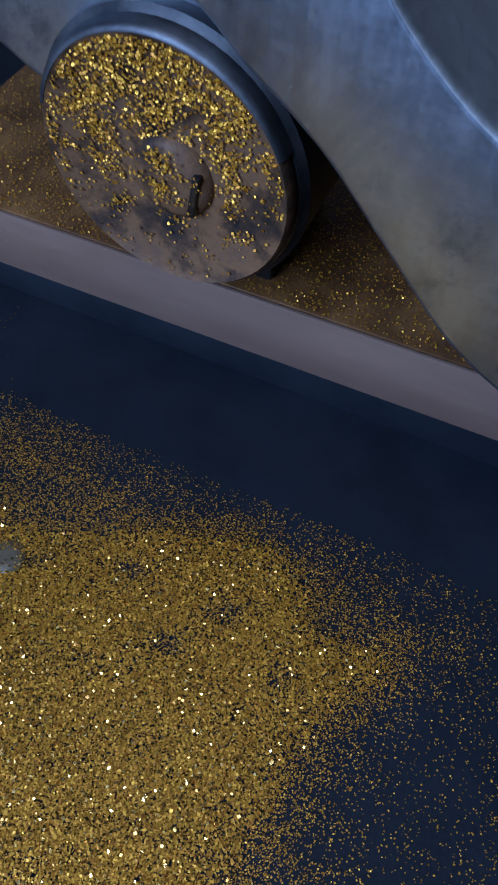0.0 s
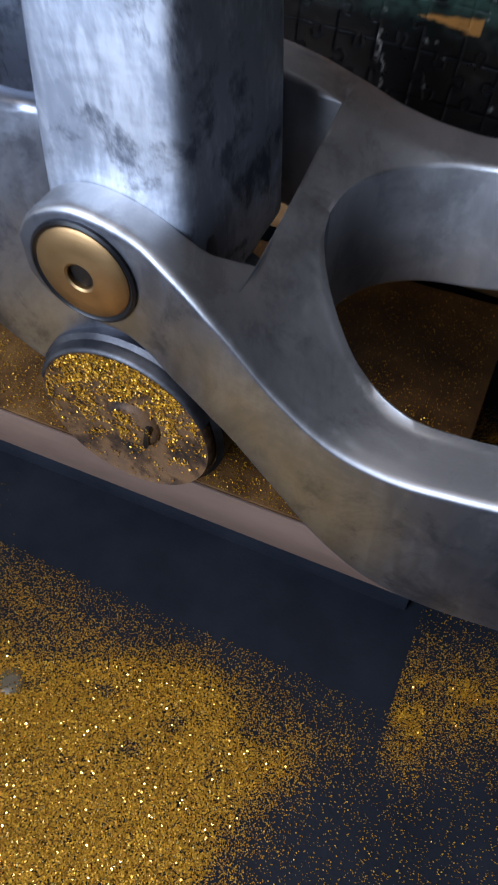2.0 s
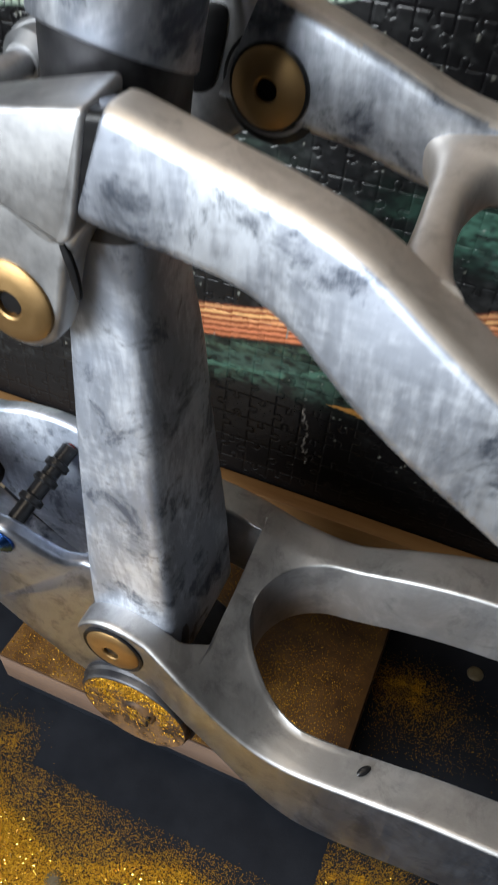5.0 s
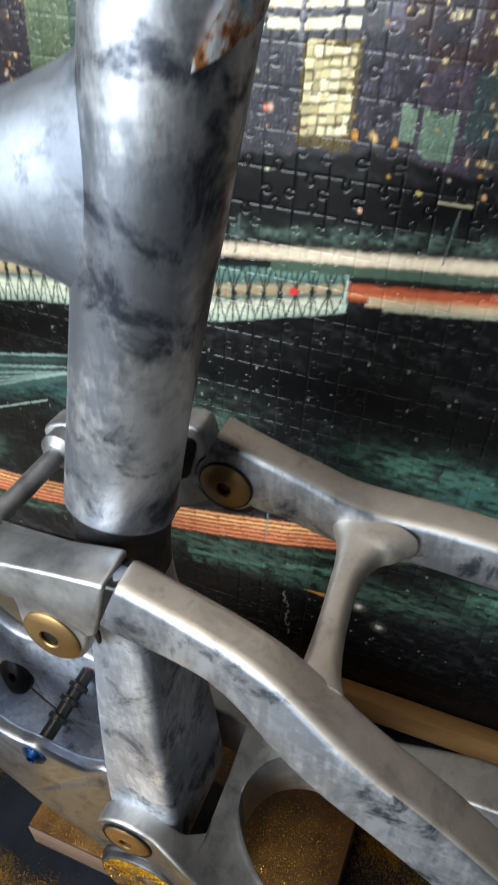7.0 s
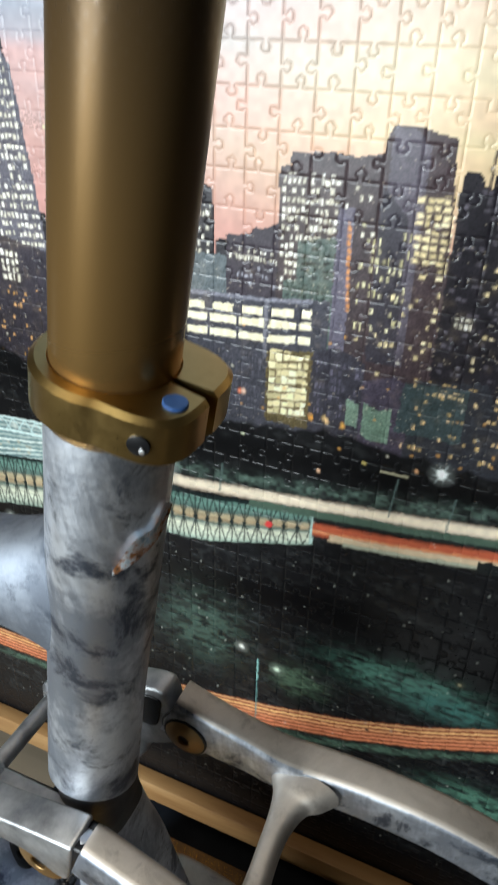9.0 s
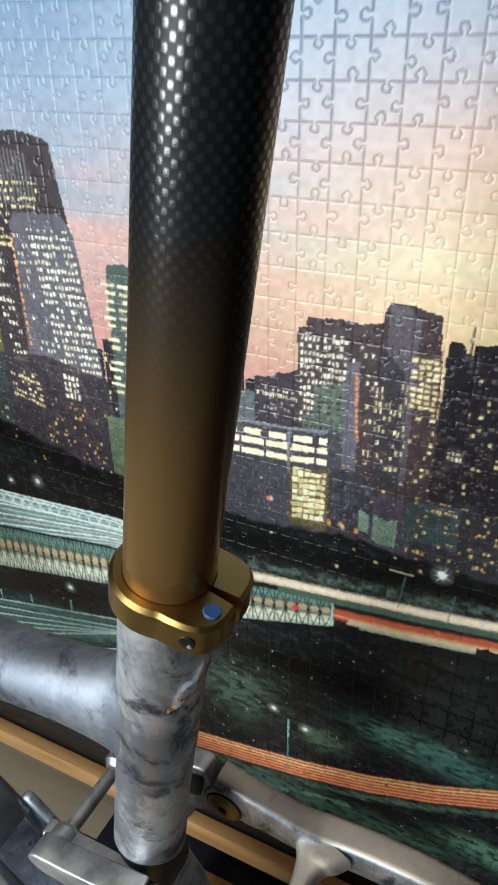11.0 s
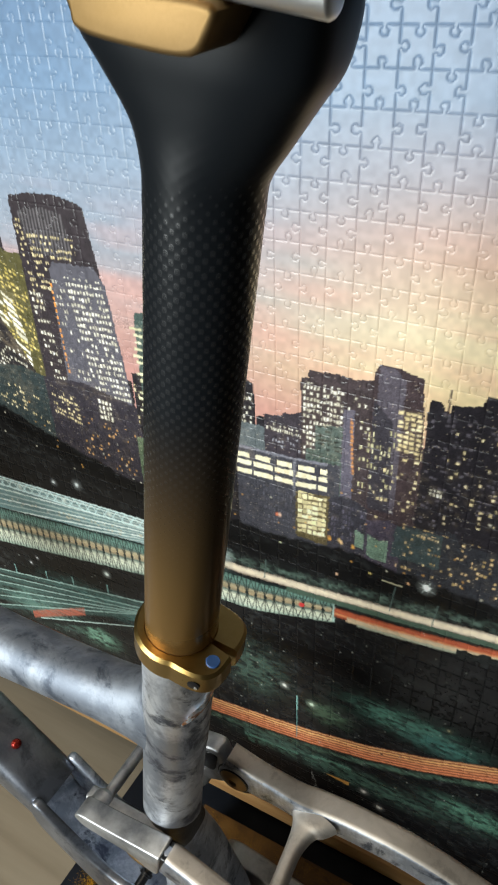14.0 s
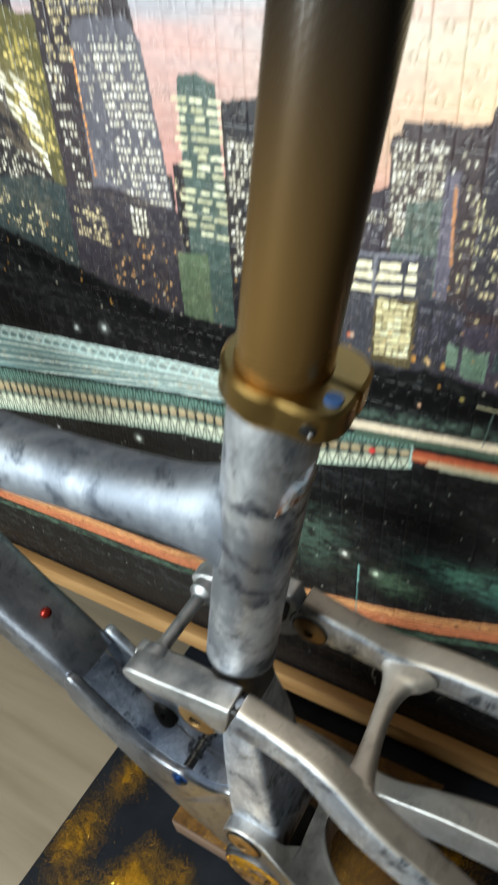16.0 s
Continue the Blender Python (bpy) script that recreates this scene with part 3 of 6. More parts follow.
# rocker link
rocker_shape = closed_curve([(-0.0468, 0.3725), (-0.0510, 0.3764), (-0.070, 0.3738), (-0.095, 0.3702), (-0.118, 0.3682), (-0.1238, 0.3610), (-0.117, 0.3530), (-0.107, 0.3440), (-0.1035, 0.3300), (-0.1035, 0.3170), (-0.0985, 0.3055), (-0.0885, 0.3012), (-0.0785, 0.3055), (-0.0735, 0.3160), (-0.0680, 0.3320), (-0.0600, 0.3440), (-0.0540, 0.3500), (-0.0492, 0.3600)], 6)


def rounded_outline(corners, n=5):
    """A polygon of (x, z, radius) corners, each rounded off by its radius."""
    out = []
    for i, (x, z, r) in enumerate(corners):
        p = Vector((x, z))
        a = (Vector(corners[i - 1][:2]) - p).normalized()
        b = (Vector(corners[(i + 1) % len(corners)][:2]) - p).normalized()
        for k in range(n):
            t = k / (n - 1)
            out.append(p + a * r * (1 - t) ** 2 + b * r * t**2)
    return [(q.x, q.y) for q in out]


flange_shape = rounded_outline([(-0.0462, 0.3762, 0.0026), (-0.0700, 0.3738, 0.004), (-0.0950, 0.3702, 0.004), (-0.1180, 0.3682, 0.004), (-0.1240, 0.3610, 0.005), (-0.1170, 0.3530, 0.005), (-0.0950, 0.3530, 0.008), (-0.0740, 0.3545, 0.008), (-0.0625, 0.3452, 0.004), (-0.0560, 0.3462, 0.003), (-0.0528, 0.3540, 0.004)])
def skew(geo):
    """Cuts the end of the link on a slant, its rear corner further on and higher."""
    def far(v):
        return (v[1] - 0.0955) * min(1.0, max(0.0, (v[0] + 0.080) / 0.030))

    return [Vector((v[0] + 0.06 * far(v), v[1], v[2] + 0.20 * far(v))) for v in geo[0]], geo[1]


lug_shape = [(min(x, -0.0600 - 0.0001 * (z > 0.35)), min(z, 0.3640)) for x, z in rocker_shape]
rocker = part("rocker_link", joined(skew(plate(flange_shape, 0.0955, 0.1100, 0.0012)), plate(lug_shape, 0.1082, 0.1190, 0.0024)), ALU_SMOOTH, bike, "satin machined aluminium rocker link", angle=55)
# no slot is cut: a black plate stands for its shade
part("lug_slot", plate(closed_curve([(-0.0690, 0.3390), (-0.0668, 0.3370), (-0.0652, 0.3300), (-0.0655, 0.3235), (-0.0668, 0.3232), (-0.0680, 0.3310)], 4), 0.1076, 0.1090, 0.0003), BLACK_PART, rocker, "black plate for the shade in the slot beside the bolt")
# added black filler where there is only a shaded gap
part("gap_filler", sweep([(-0.0545, 0.1032, 0.3650, 0.0069, 0.0094), (-0.0480, 0.1032, 0.3648, 0.0069, 0.0108), (-0.0420, 0.1032, 0.3642, 0.0069, 0.0118)], 4, 4, 24, corner=0.002), BLACK_PART, rocker, "black filler for the shade in the gap between link and stay")
far_shape = closed_curve([(-0.0468, 0.3775), (-0.0520, 0.3835), (-0.070, 0.3800), (-0.095, 0.3730), (-0.118, 0.3682), (-0.1238, 0.3610), (-0.117, 0.3530), (-0.107, 0.3440), (-0.0980, 0.3300), (-0.0900, 0.3150), (-0.0780, 0.3150), (-0.0690, 0.3260), (-0.0640, 0.3370), (-0.0520, 0.3440), (-0.0450, 0.3520)], 6)
part("rocker_plate", plate(far_shape, 0.1685, 0.1815, 0.002), ALU_SMOOTH, rocker, "opposite side plate of the rocker", angle=55)
# the plate is solid: black laid on it gives the opening's shade
part("rocker_window", plate(closed_curve([(-0.0700, 0.3755), (-0.0592, 0.3778), (-0.0530, 0.3780), (-0.0507, 0.3755), (-0.0530, 0.3660), (-0.0561, 0.3577), (-0.0624, 0.3560), (-0.0690, 0.3600)], 4), 0.1676, 0.1692, 0.0004), BLACK_PART, rocker, "black plate for the shade in the rocker plate's opening")
part("link_eye", disc((-0.0386, 0.1683, 0.3600), (0, -1, 0), [(0.0132, -0.006), (0.0132, 0.0), (0.0128, 0.0008), (0.0117, 0.0008), (0.0114, -0.001)], 48), ALU_SMOOTH, rocker, "round eye of the link")
# two black discs put the shade of the narrow gaps into colour
part("eye_shadow_ring", disc((-0.0380, 0.1680, 0.3597), (0, -1, 0), [(0.0146, -0.006), (0.0146, 0.0), (0.0142, 0.0003)], 48), BLACK_PART, rocker, "black disc for the shade in the slot round the eye")
part("link_gap", disc((-0.0386, 0.1662, 0.3600), (0, -1, 0), [(0.0112, -0.004), (0.0112, 0.0002), (0.0106, 0.0004)], 48), BLACK_PART, rocker, "black disc for the shade in the gap round the eye")
part("cross_shaft", joined(rod((-0.1115, 0.1085, 0.3600), (-0.1115, 0.1715, 0.3600), 0.0042), disc((-0.1115, 0.1085, 0.3600), (0, 1, 0), [(0.0085, 0), (0.0085, 0.008), (0.0055, 0.011)]), disc((-0.1115, 0.1715, 0.3600), (0, -1, 0), [(0.0085, 0), (0.0085, 0.010), (0.0055, 0.013)])), ALU_SMOOTH, rocker, "turned cross shaft")
socket_bolt(rocker, "rocker_bolt", (-0.0885, 0.1066, 0.3170), (0, -1, 0.02), 0.0126, GOLD_PALE, "satin gold rocker bolt", hex_r=0.0040, dome=0.0010, depth=0.0022)
socket_bolt(rocker, "link_bolt", (-0.0386, 0.1652, 0.3600), (0, -1, 0), 0.0104, GOLD_PALE, "satin gold link bolt", hex_r=0.0030, dome=0.0012)

# small fittings in the cradle
socket_bolt(bike, "shock_bolt", (-0.139, 0.1125, 0.1815), (0, -1, 0), 0.0070, BLUE_ANODISED, "blue anodised bolt", hex_r=0.0022, dome=0.002)
pin = part("shock_pin", rod((-0.1365, 0.1215, 0.1855), (-0.130, 0.160, 0.199), 0.0040), BLACK_PART, bike, "black ringed shock pin")
for k in (0.30, 0.55, 0.75):
    c = Vector((-0.1365, 0.1215, 0.1855)).lerp(Vector((-0.130, 0.160, 0.199)), k)
    part("ring", disc(c, (0.0065, 0.0385, 0.0135), [(0.0042, -0.0020), (0.0058, -0.0012), (0.0058, 0.0012), (0.0042, 0.0020)], 24), BLACK_PART, pin)
part("pin_tip", disc((-0.1298, 0.1606, 0.1992), (0.0065, 0.0385, 0.0135), [(0.0022, -0.001), (0.0024, 0.002), (0.0016, 0.0036), (0.0004, 0.0040)], 20), RED_ANODISED, pin, "small dull red tip")
# nothing is bored: a black dot stands for the hole's shade
part("hole_dot", disc((-0.1215, 0.1597, 0.1700), (0, -1, 0), [(0.0011, -0.001), (0.0011, 0.0004), (0.0009, 0.0005)], 20), BLACK_PART, bike, "black dot for the shade in a small hole of the cradle")
socket_bolt(bike, "mount_bolt", (-0.1886, 0.1560, 0.1660), (0, -0.92, 0.40), 0.0120, BLACK_PART, "black mounting bolt", hex_r=0.0030, dome=0.0014)
part("red_plug", disc((-0.2545, 0.1385, 0.2905), (0.66, 0, 0.75), [(0.0042, -0.002), (0.0042, 0.0008), (0.0030, 0.0026), (0.0008, 0.0033)], 28), RED_ANODISED, bike, "red anodised plug")

# seat clamp
CL = on_axis(0.5645)
frame_x = Vector((1, 0, 0)) - AX * AX.x
CLAMP_M = Matrix((frame_x.normalized(), SIDE, AX)).transposed().to_4x4()
CLAMP_M.translation = CL


def clamp_geometry(height=0.0140):
    rings, steps, half = [], 96, 0.075
    for i in range(steps + 1):
        a = half + (2 * math.pi - 2 * half) * i / steps
        c, s = math.cos(a), math.sin(a)
        out = 0.0214
        if c > 0:
            out = max(out, ((c / 0.0285) ** 4 + (abs(s) / 0.0200) ** 4) ** -0.25)
        inner = 0.0164
        prof = [(inner, 0.0), (out - 0.0015, 0.0), (out, 0.0015), (out, height - 0.0015), (out - 0.0015, height), (inner + 0.0006, height), (inner, height - 0.0006)]
        rings.append([(r * c, r * s, h) for r, h in prof])
    return loft(rings)


clamp = part("seat_clamp", moved(clamp_geometry(), CLAMP_M), GOLD, bike, "gold anodised seat clamp", angle=35)
part("clamp_screw", moved(disc((0.0225, -0.0085, 0.0143), (0, 0, 1), [(0.0032, -0.002), (0.0032, 0.0003), (0.0029, 0.0006), (0.0010, 0.0006)], 28), CLAMP_M), BLUE_PAINT, clamp, "blue screw end")
# a proud black disc stands for the hole's shaded depth
part("clamp_hole", moved(disc((0.0195, -0.0187, 0.0066), (0.22, -1, 0), [(0.0029, -0.003), (0.0029, 0.0004), (0.0027, 0.0005)], 28), CLAMP_M), BLACK_PART, clamp, "black disc for the shade in the cross bolt hole")
# a tiny silver dot stands for the glint inside the hole
part("cross_bolt_glint", moved(disc((0.0207, -0.0189, 0.0055), (0.22, -1, 0), [(0.0008, -0.003), (0.0008, 0.0004), (0.0005, 0.0005)], 20), CLAMP_M), SILVER, clamp, "silver dot for the glint on the cross bolt")

# torn film left on the seat tube
film, n = [], 18
for side in (0, 1):
    for i in range(n + 1):
        k = i / n
        a = radians(-50 + 64 * k)
        z = 0.5180 + 0.011 * k + side * 0.0150 * math.sin(math.pi * min(1.0, 0.06 + k * 0.8)) * (0.8 + 0.2 * math.sin(9 * k))
        film.append(on_axis(z) + (FORE * math.cos(a) + SIDE * math.sin(a)) * (0.0187 + 0.0003 * side + 0.0006 * abs(math.sin(7 * k)) * side))
film = film + [p + Vector((0.00005, -0.00015, 0)) for p in film]
q = n + 1
film_faces = [(i, i + 1, q + i + 1, q + i) for i in range(n)] + [(2 * q + i + 1, 2 * q + i, 3 * q + i, 3 * q + i + 1) for i in range(n)]
part("torn_film", (film, film_faces), FILM, bike, "torn shiny film with blue and brown print")

# seatpost fading from gold to woven black
m, nodes, links, bsdf = material("woven_black_to_gold")
tc = nodes.new("ShaderNodeTexCoord")
sep = nodes.new("ShaderNodeSeparateXYZ")
links.new(tc.outputs["Object"], sep.inputs[0])
fade = nodes.new("ShaderNodeMapRange")
fade.inputs["From Min"].default_value, fade.inputs["From Max"].default_value = 0.546, 0.715
links.new(sep.outputs[2], fade.inputs["Value"])
ang = nodes.new("ShaderNodeUVMap")
sepu = nodes.new("ShaderNodeSeparateXYZ")
links.new(ang.outputs[0], sepu.inputs[0])


def math_node(op, a, b=None, c=None):
    n = nodes.new("ShaderNodeMath")
    n.operation = op
    for slot, v in zip(n.inputs, (a, b, c)):
        if v is None:
            continue
        if isinstance(v, (int, float)):
            slot.default_value = v
        else:
            links.new(v, slot)
    return n.outputs[0]


sa = math_node("SINE", math_node("MULTIPLY", sepu.outputs[0], 2 * math.pi))
sb = math_node("SINE", math_node("MULTIPLY", sepu.outputs[1], 2 * math.pi))
plain = nodes.new("ShaderNodeMapRange")
plain.inputs["From Min"].default_value, plain.inputs["From Max"].default_value = 0.800, 0.764
links.new(sep.outputs[2], plain.inputs["Value"])
weave = math_node("MULTIPLY", math_node("MULTIPLY_ADD", math_node("MULTIPLY", sa, sb), 0.5, 0.5), plain.outputs[0])
cell = nodes.new("ShaderNodeMapRange")
cell.inputs["From Min"].default_value, cell.inputs["From Max"].default_value = 0.52, 0.80
links.new(math_node("MULTIPLY", weave, math_node("POWER", fade.outputs[0], 0.75)), cell.inputs["Value"])
low = nodes.new("ShaderNodeMix")
low.data_type = "RGBA"
low.inputs[6].default_value, low.inputs[7].default_value = (0.007, 0.0085, 0.0105, 1), (0.014, 0.0155, 0.018, 1)
links.new(cell.outputs[0], low.inputs[0])
both = nodes.new("ShaderNodeMix")
both.data_type = "RGBA"
both.inputs[6].default_value = (0.52, 0.295, 0.095, 1)
links.new(math_node("SUBTRACT", 1.0, math_node("POWER", math_node("SUBTRACT", 1.0, fade.outputs[0]), 1.90)), both.inputs[0])
links.new(low.outputs[2], both.inputs[7])
links.new(both.outputs[2], bsdf.inputs["Base Color"])
metal = math_node("MULTIPLY_ADD", fade.outputs[0], -0.95, 1.0)
links.new(metal, bsdf.inputs["Metallic"])
links.new(math_node("MULTIPLY_ADD", math_node("SUBTRACT", 1.0, cell.outputs[0]), math_node("MULTIPLY", fade.outputs[0], 0.14), 0.24), bsdf.inputs["Roughness"])
links.new(math_node("MULTIPLY_ADD", math_node("MULTIPLY", cell.outputs[0], math_node("POWER", fade.outputs[0], 3.5)), 0.95, 0.14), bsdf.inputs["Specular IOR Level"])
bsdf.inputs["Coat Weight"].default_value = 0.05
bsdf.inputs["Coat Roughness"].default_value = 0.12
bmp = nodes.new("ShaderNodeBump")
bmp.inputs["Distance"].default_value = 0.0006
links.new(math_node("MULTIPLY", math_node("MAXIMUM", math_node("SUBTRACT", fade.outputs[0], 0.55), 0.0), 0.22), bmp.inputs["Strength"])
links.new(weave, bmp.inputs["Height"])
links.new(bmp.outputs[0], bsdf.inputs["Normal"])
CARBON_GOLD = m

post_rings, zs = [], [0.550 + 0.0046 * i for i in range(49)]
for z in zs:
    post_rings.append(oval(on_axis(z), FORE, SIDE, 0.0166, 0.0166, 2, 56))
post = part("seatpost", loft(post_rings), CARBON_GOLD, bike, "round seatpost fading from gold up to woven black", angle=50)


def weave_map(ob, heights):
    """Lays the weave round a turned part, one ring of 56 points for each height."""
    uvl = ob.data.uv_layers.new(name="weave")
    for poly in ob.data.polygons:
        idx = [v for v in poly.vertices]
        for li, vi in zip(poly.loop_indices, idx):
            ring, k = divmod(vi, 56)
            kk = 56 if (k == 0 and any(j % 56 == 55 for j in idx) and len(idx) == 4) else k
            uvl.data[li].uv = (kk / 56 * 28, (heights[ring] - 0.55) / 0.0042)


weave_map(post, zs)

# head of the post: widening fore and aft into a yoke
head = curve([(0.7702, 0.0, 0.0167, 0.0167, 2), (0.780, 0.0, 0.0172, 0.0166, 2), (0.790, 0.001, 0.0215, 0.0165, 2.2), (0.800, 0.000, 0.0275, 0.0175, 2.6), (0.808, -0.001, 0.0325, 0.0185, 3), (0.816, -0.002, 0.0345, 0.0190, 3.4), (0.823, -0.003, 0.0350, 0.0190, 3.6), (0.828, -0.004, 0.0330, 0.0175, 3.6)], 5)
yoke = part("post_head", loft([oval(on_axis(z) + Vector((dx, 0, 0)), FORE, SIDE, a, b, p, 56) for z, dx, a, b, p in head]), CARBON_GOLD, bike, "black yoke-shaped seatpost head", angle=50)
weave_map(yoke, [q[0] for q in head])
RAIL = (Vector((0.0110, 0.1030, 0.8373)), Vector((0.0968, 0.1030, 0.8172)))
part("lower_clamp", plate(closed_curve([(0.0410, 0.8265), (0.0405, 0.8205), (0.0420, 0.8160), (0.0560, 0.8120), (0.0680, 0.8100), (0.0730, 0.8130), (0.0745, 0.8185), (0.0560, 0.8225)], 4), 0.0960, 0.1120, 0.0015), GOLD_DULL, post, "dull gold lower rail clamp", angle=50)
part("saddle_rail", disc(RAIL[0], RAIL[1] - RAIL[0], [(0.0038, 0.0), (0.0042, 0.0006), (0.0042, 0.0872), (0.0038, 0.0878), (0.0028, 0.0881)], 32), SILVER, post, "polished silver saddle rail tube")
far_rail = [p + Vector((0, 0.050, 0)) for p in RAIL]
part("saddle_rail", disc(far_rail[0], far_rail[1] - far_rail[0], [(0.0038, 0.0), (0.0042, 0.0006), (0.0042, 0.0872), (0.0038, 0.0878), (0.0028, 0.0881)], 32), SILVER, post, "polished silver saddle rail tube")
part("upper_clamp", plate(closed_curve([(0.040, 0.8355), (0.060, 0.8315), (0.085, 0.8255), (0.099, 0.8242), (0.103, 0.8310), (0.092, 0.8420), (0.055, 0.8480), (0.038, 0.8440)], 4), 0.099, 0.157, 0.002), GOLD_PALE, post, "satin gold upper rail clamp", angle=50)
part("clamp_bolt", disc((0.0875, 0.0965, 0.8275), (0.1, -0.7, 0.75), [(0.0056, -0.006), (0.0056, 0.0008), (0.0048, 0.0024), (0.0030, 0.0036), (0.001, 0.0040)], 32), GOLD_PALE, post, "satin gold barrel nut")

# ---- the jigsaw panel ----
ROW, UP, NORMAL = Vector((0.99677605, 0.02834473, -0.07506051)), Vector((0.07325852, 0.06000593, 0.99550614)), Vector((-0.03272143, 0.9977955, -0.05773598))
PANEL = Matrix((ROW, UP, -NORMAL)).transposed().to_4x4()
PANEL.translation = NORMAL * 0.3053


panel = thing("jigsaw_puzzle", "glossy jigsaw puzzle of a city at dusk on a wood-edged panel", "puzzle")
U0, U1, V0, V1 = -0.5703, 0.150, 0.0535, 0.87
part("backing", moved(box(U0 - 0.01, U1 + 0.01, 0.028, V1 + 0.01, -0.012, -0.0021, 0.0005), PANEL), CARD, panel, "dark backing panel")
part("bottom_rail", moved(box(U0 - 0.02, U1 + 0.02, 0.036, 0.0600, 0.001, 0.015, 0.0012), PANEL), RAIL_WOOD, panel, "orange-brown wooden rail along the foot of the puzzle")


def paint(u, v):
    """The print: colour at arrays u, v of the panel, in metres."""
    rng = np.random.RandomState(7)
    col = np.zeros(u.shape + (3,))
    lu, lv = u[:, 0], v[0, :]

    def mix(mask, c, where=None):
        mask = np.clip(mask, 0, 1)[..., None]
        dst = col if where is None else col[where]
        dst[:] = dst * (1 - mask) + np.array(c) * mask

    def ramp_v(x, stops):
        xs = [s[0] for s in stops]
        return np.stack([np.interp(x, xs, [s[1][k] for s in stops]) for k in range(3)], -1)

    def soft(d, w=0.0008):
        return np.clip(0.5 - d / w, 0, 1)

    def clouded(uu, vv, su, sv, seed):
        """Smooth noise from 0 to 1 with cells of su by sv metres."""
        g = np.random.RandomState(seed).rand(64, 64)
        a, b = uu / su + 500, vv / sv + 500
        i, j = np.floor(a).astype(int), np.floor(b).astype(int)
        fa, fb = a - i, b - j
        fa, fb = fa * fa * (3 - 2 * fa), fb * fb * (3 - 2 * fb)
        i, j, i2, j2 = i % 64, j % 64, (i + 1) % 64, (j + 1) % 64
        return (g[i, j] * (1 - fa) + g[i2, j] * fa) * (1 - fb) + (g[i, j2] * (1 - fa) + g[i2, j2] * fa) * fb

    u, v = u + 0.0009 * (clouded(u, v, 0.0019, 0.0019, 60) - 0.5), v + 0.0009 * (clouded(u, v, 0.0021, 0.0021, 61) - 0.5)
    lamp = np.zeros(u.shape)

    def window(a0, a1, b0, b1):
        return slice(*np.searchsorted(lu, (a0, a1))), slice(*np.searchsorted(lv, (b0, b1)))

    def along(points, x=None):
        xs, ys = zip(*points)
        return np.interp(u if x is None else x, xs, ys)

    # sky: pale blue falling through lilac and rose to a yellow glow
    glow = np.exp(-(((u - 0.04) / 0.14) ** 2))
    sky = ramp_v(v, [(0.56, (0.58, 0.30, 0.27)), (0.60, (0.56, 0.34, 0.31)), (0.63, (0.48, 0.38, 0.39)), (0.665, (0.35, 0.39, 0.47)), (0.72, (0.27, 0.36, 0.49)), (0.77, (0.19, 0.30, 0.46)), (0.90, (0.11, 0.20, 0.36))])
    warm = ramp_v(v, [(0.56, (0.70, 0.40, 0.29)), (0.60, (0.90, 0.72, 0.42)), (0.64, (0.92, 0.77, 0.52)), (0.69, (0.72, 0.50, 0.40)), (0.73, (0.45, 0.41, 0.45)), (0.77, (0.26, 0.34, 0.47)), (0.90, (0.11, 0.20, 0.36))])
    col[:] = sky * (1 - glow[..., None]) + warm * glow[..., None]
    col[:] *= 0.89
    veil = clouded(u + 0.3 * v, v, 0.13, 0.020, 1) * 0.6 + clouded(u + 0.5 * v, v, 0.05, 0.009, 2) * 0.4
    rosy = np.clip((veil - 0.52) * 3.0, 0, 1) * np.clip(1 - np.abs(v - 0.63) / 0.09, 0, 1)
    mix(rosy * 0.45, (0.70, 0.33, 0.27))
    col[:] *= (0.95 + 0.10 * veil)[..., None]

    def block(points, wall, rough=0.35, stripe=0.0):
        """A dark building with straight sides; its wall is mottled and may carry upright stripes."""
        pu, pv = [p[0] for p in points], [p[1] for p in points]
        at = window(min(pu) - 0.001, max(pu) + 0.001, min(pv) - 0.001, max(pv) + 0.001)
        uu, vv = u[at], v[at]
        if not uu.size:
            return
        hit = np.zeros(uu.shape, bool)
        for (ax, ay), (bx, by) in zip(points, points[1:] + points[:1]):
            hit ^= ((ay > vv) != (by > vv)) & (uu < (bx - ax) * (vv - ay) / (by - ay + 1e-12) + ax)
        tone = 1 - rough / 2 + rough * clouded(uu, vv, 0.0045, 0.0030, 5) + rough * 0.8 * (clouded(uu, vv, 0.0013, 0.0040, 6) - 0.5)
        if stripe:
            tone = tone * (0.55 + 0.9 * (np.floor(uu / stripe) % 2))
        col[at] = np.where(hit[..., None], np.array(wall) * 1.05 * tone[..., None], col[at])

    def lights(u0, u1, v0, v1, lit, share, du=0.0034, dv=0.0060, fill=0.62, tall=0.5, lean=0.0, drop=0.0, streak=0.6):
        """Rows of lit panes; lean shears them sideways, drop lets the rows fall to the right."""
        at = window(min(u0, u0 - lean * (v1 - v0)) - 0.001, max(u1, u1 - lean * (v1 - v0)) + 0.001, v0 - abs(drop) * (u1 - u0), v1 + 0.001)
        uu, vv = u[at], v[at]
        if not uu.size:
            return
        du, dv = du * 0.70, dv * 0.72
        pu, pv = uu + lean * (vv - v0) - u0, vv + drop * (uu - u0) - v0
        i, j = np.floor(pu / du).astype(int), np.floor(pv / dv).astype(int)
        table, rows_lit, shine, nudge = rng.rand(97, 97), rng.rand(97), rng.rand(97, 97), rng.rand(97, 97)
        on = table[i % 97, j % 97] < share * (1 - streak + 2 * streak * rows_lit[j % 97])
        fu, fv = pu / du - i - 0.5 + 0.22 * (nudge[i % 97, j % 97] - 0.5), pv / dv - j - 0.5
        broad = 0.46 + 0.60 * nudge[(i * 3 + 5) % 97, (j * 7 + 2) % 97]
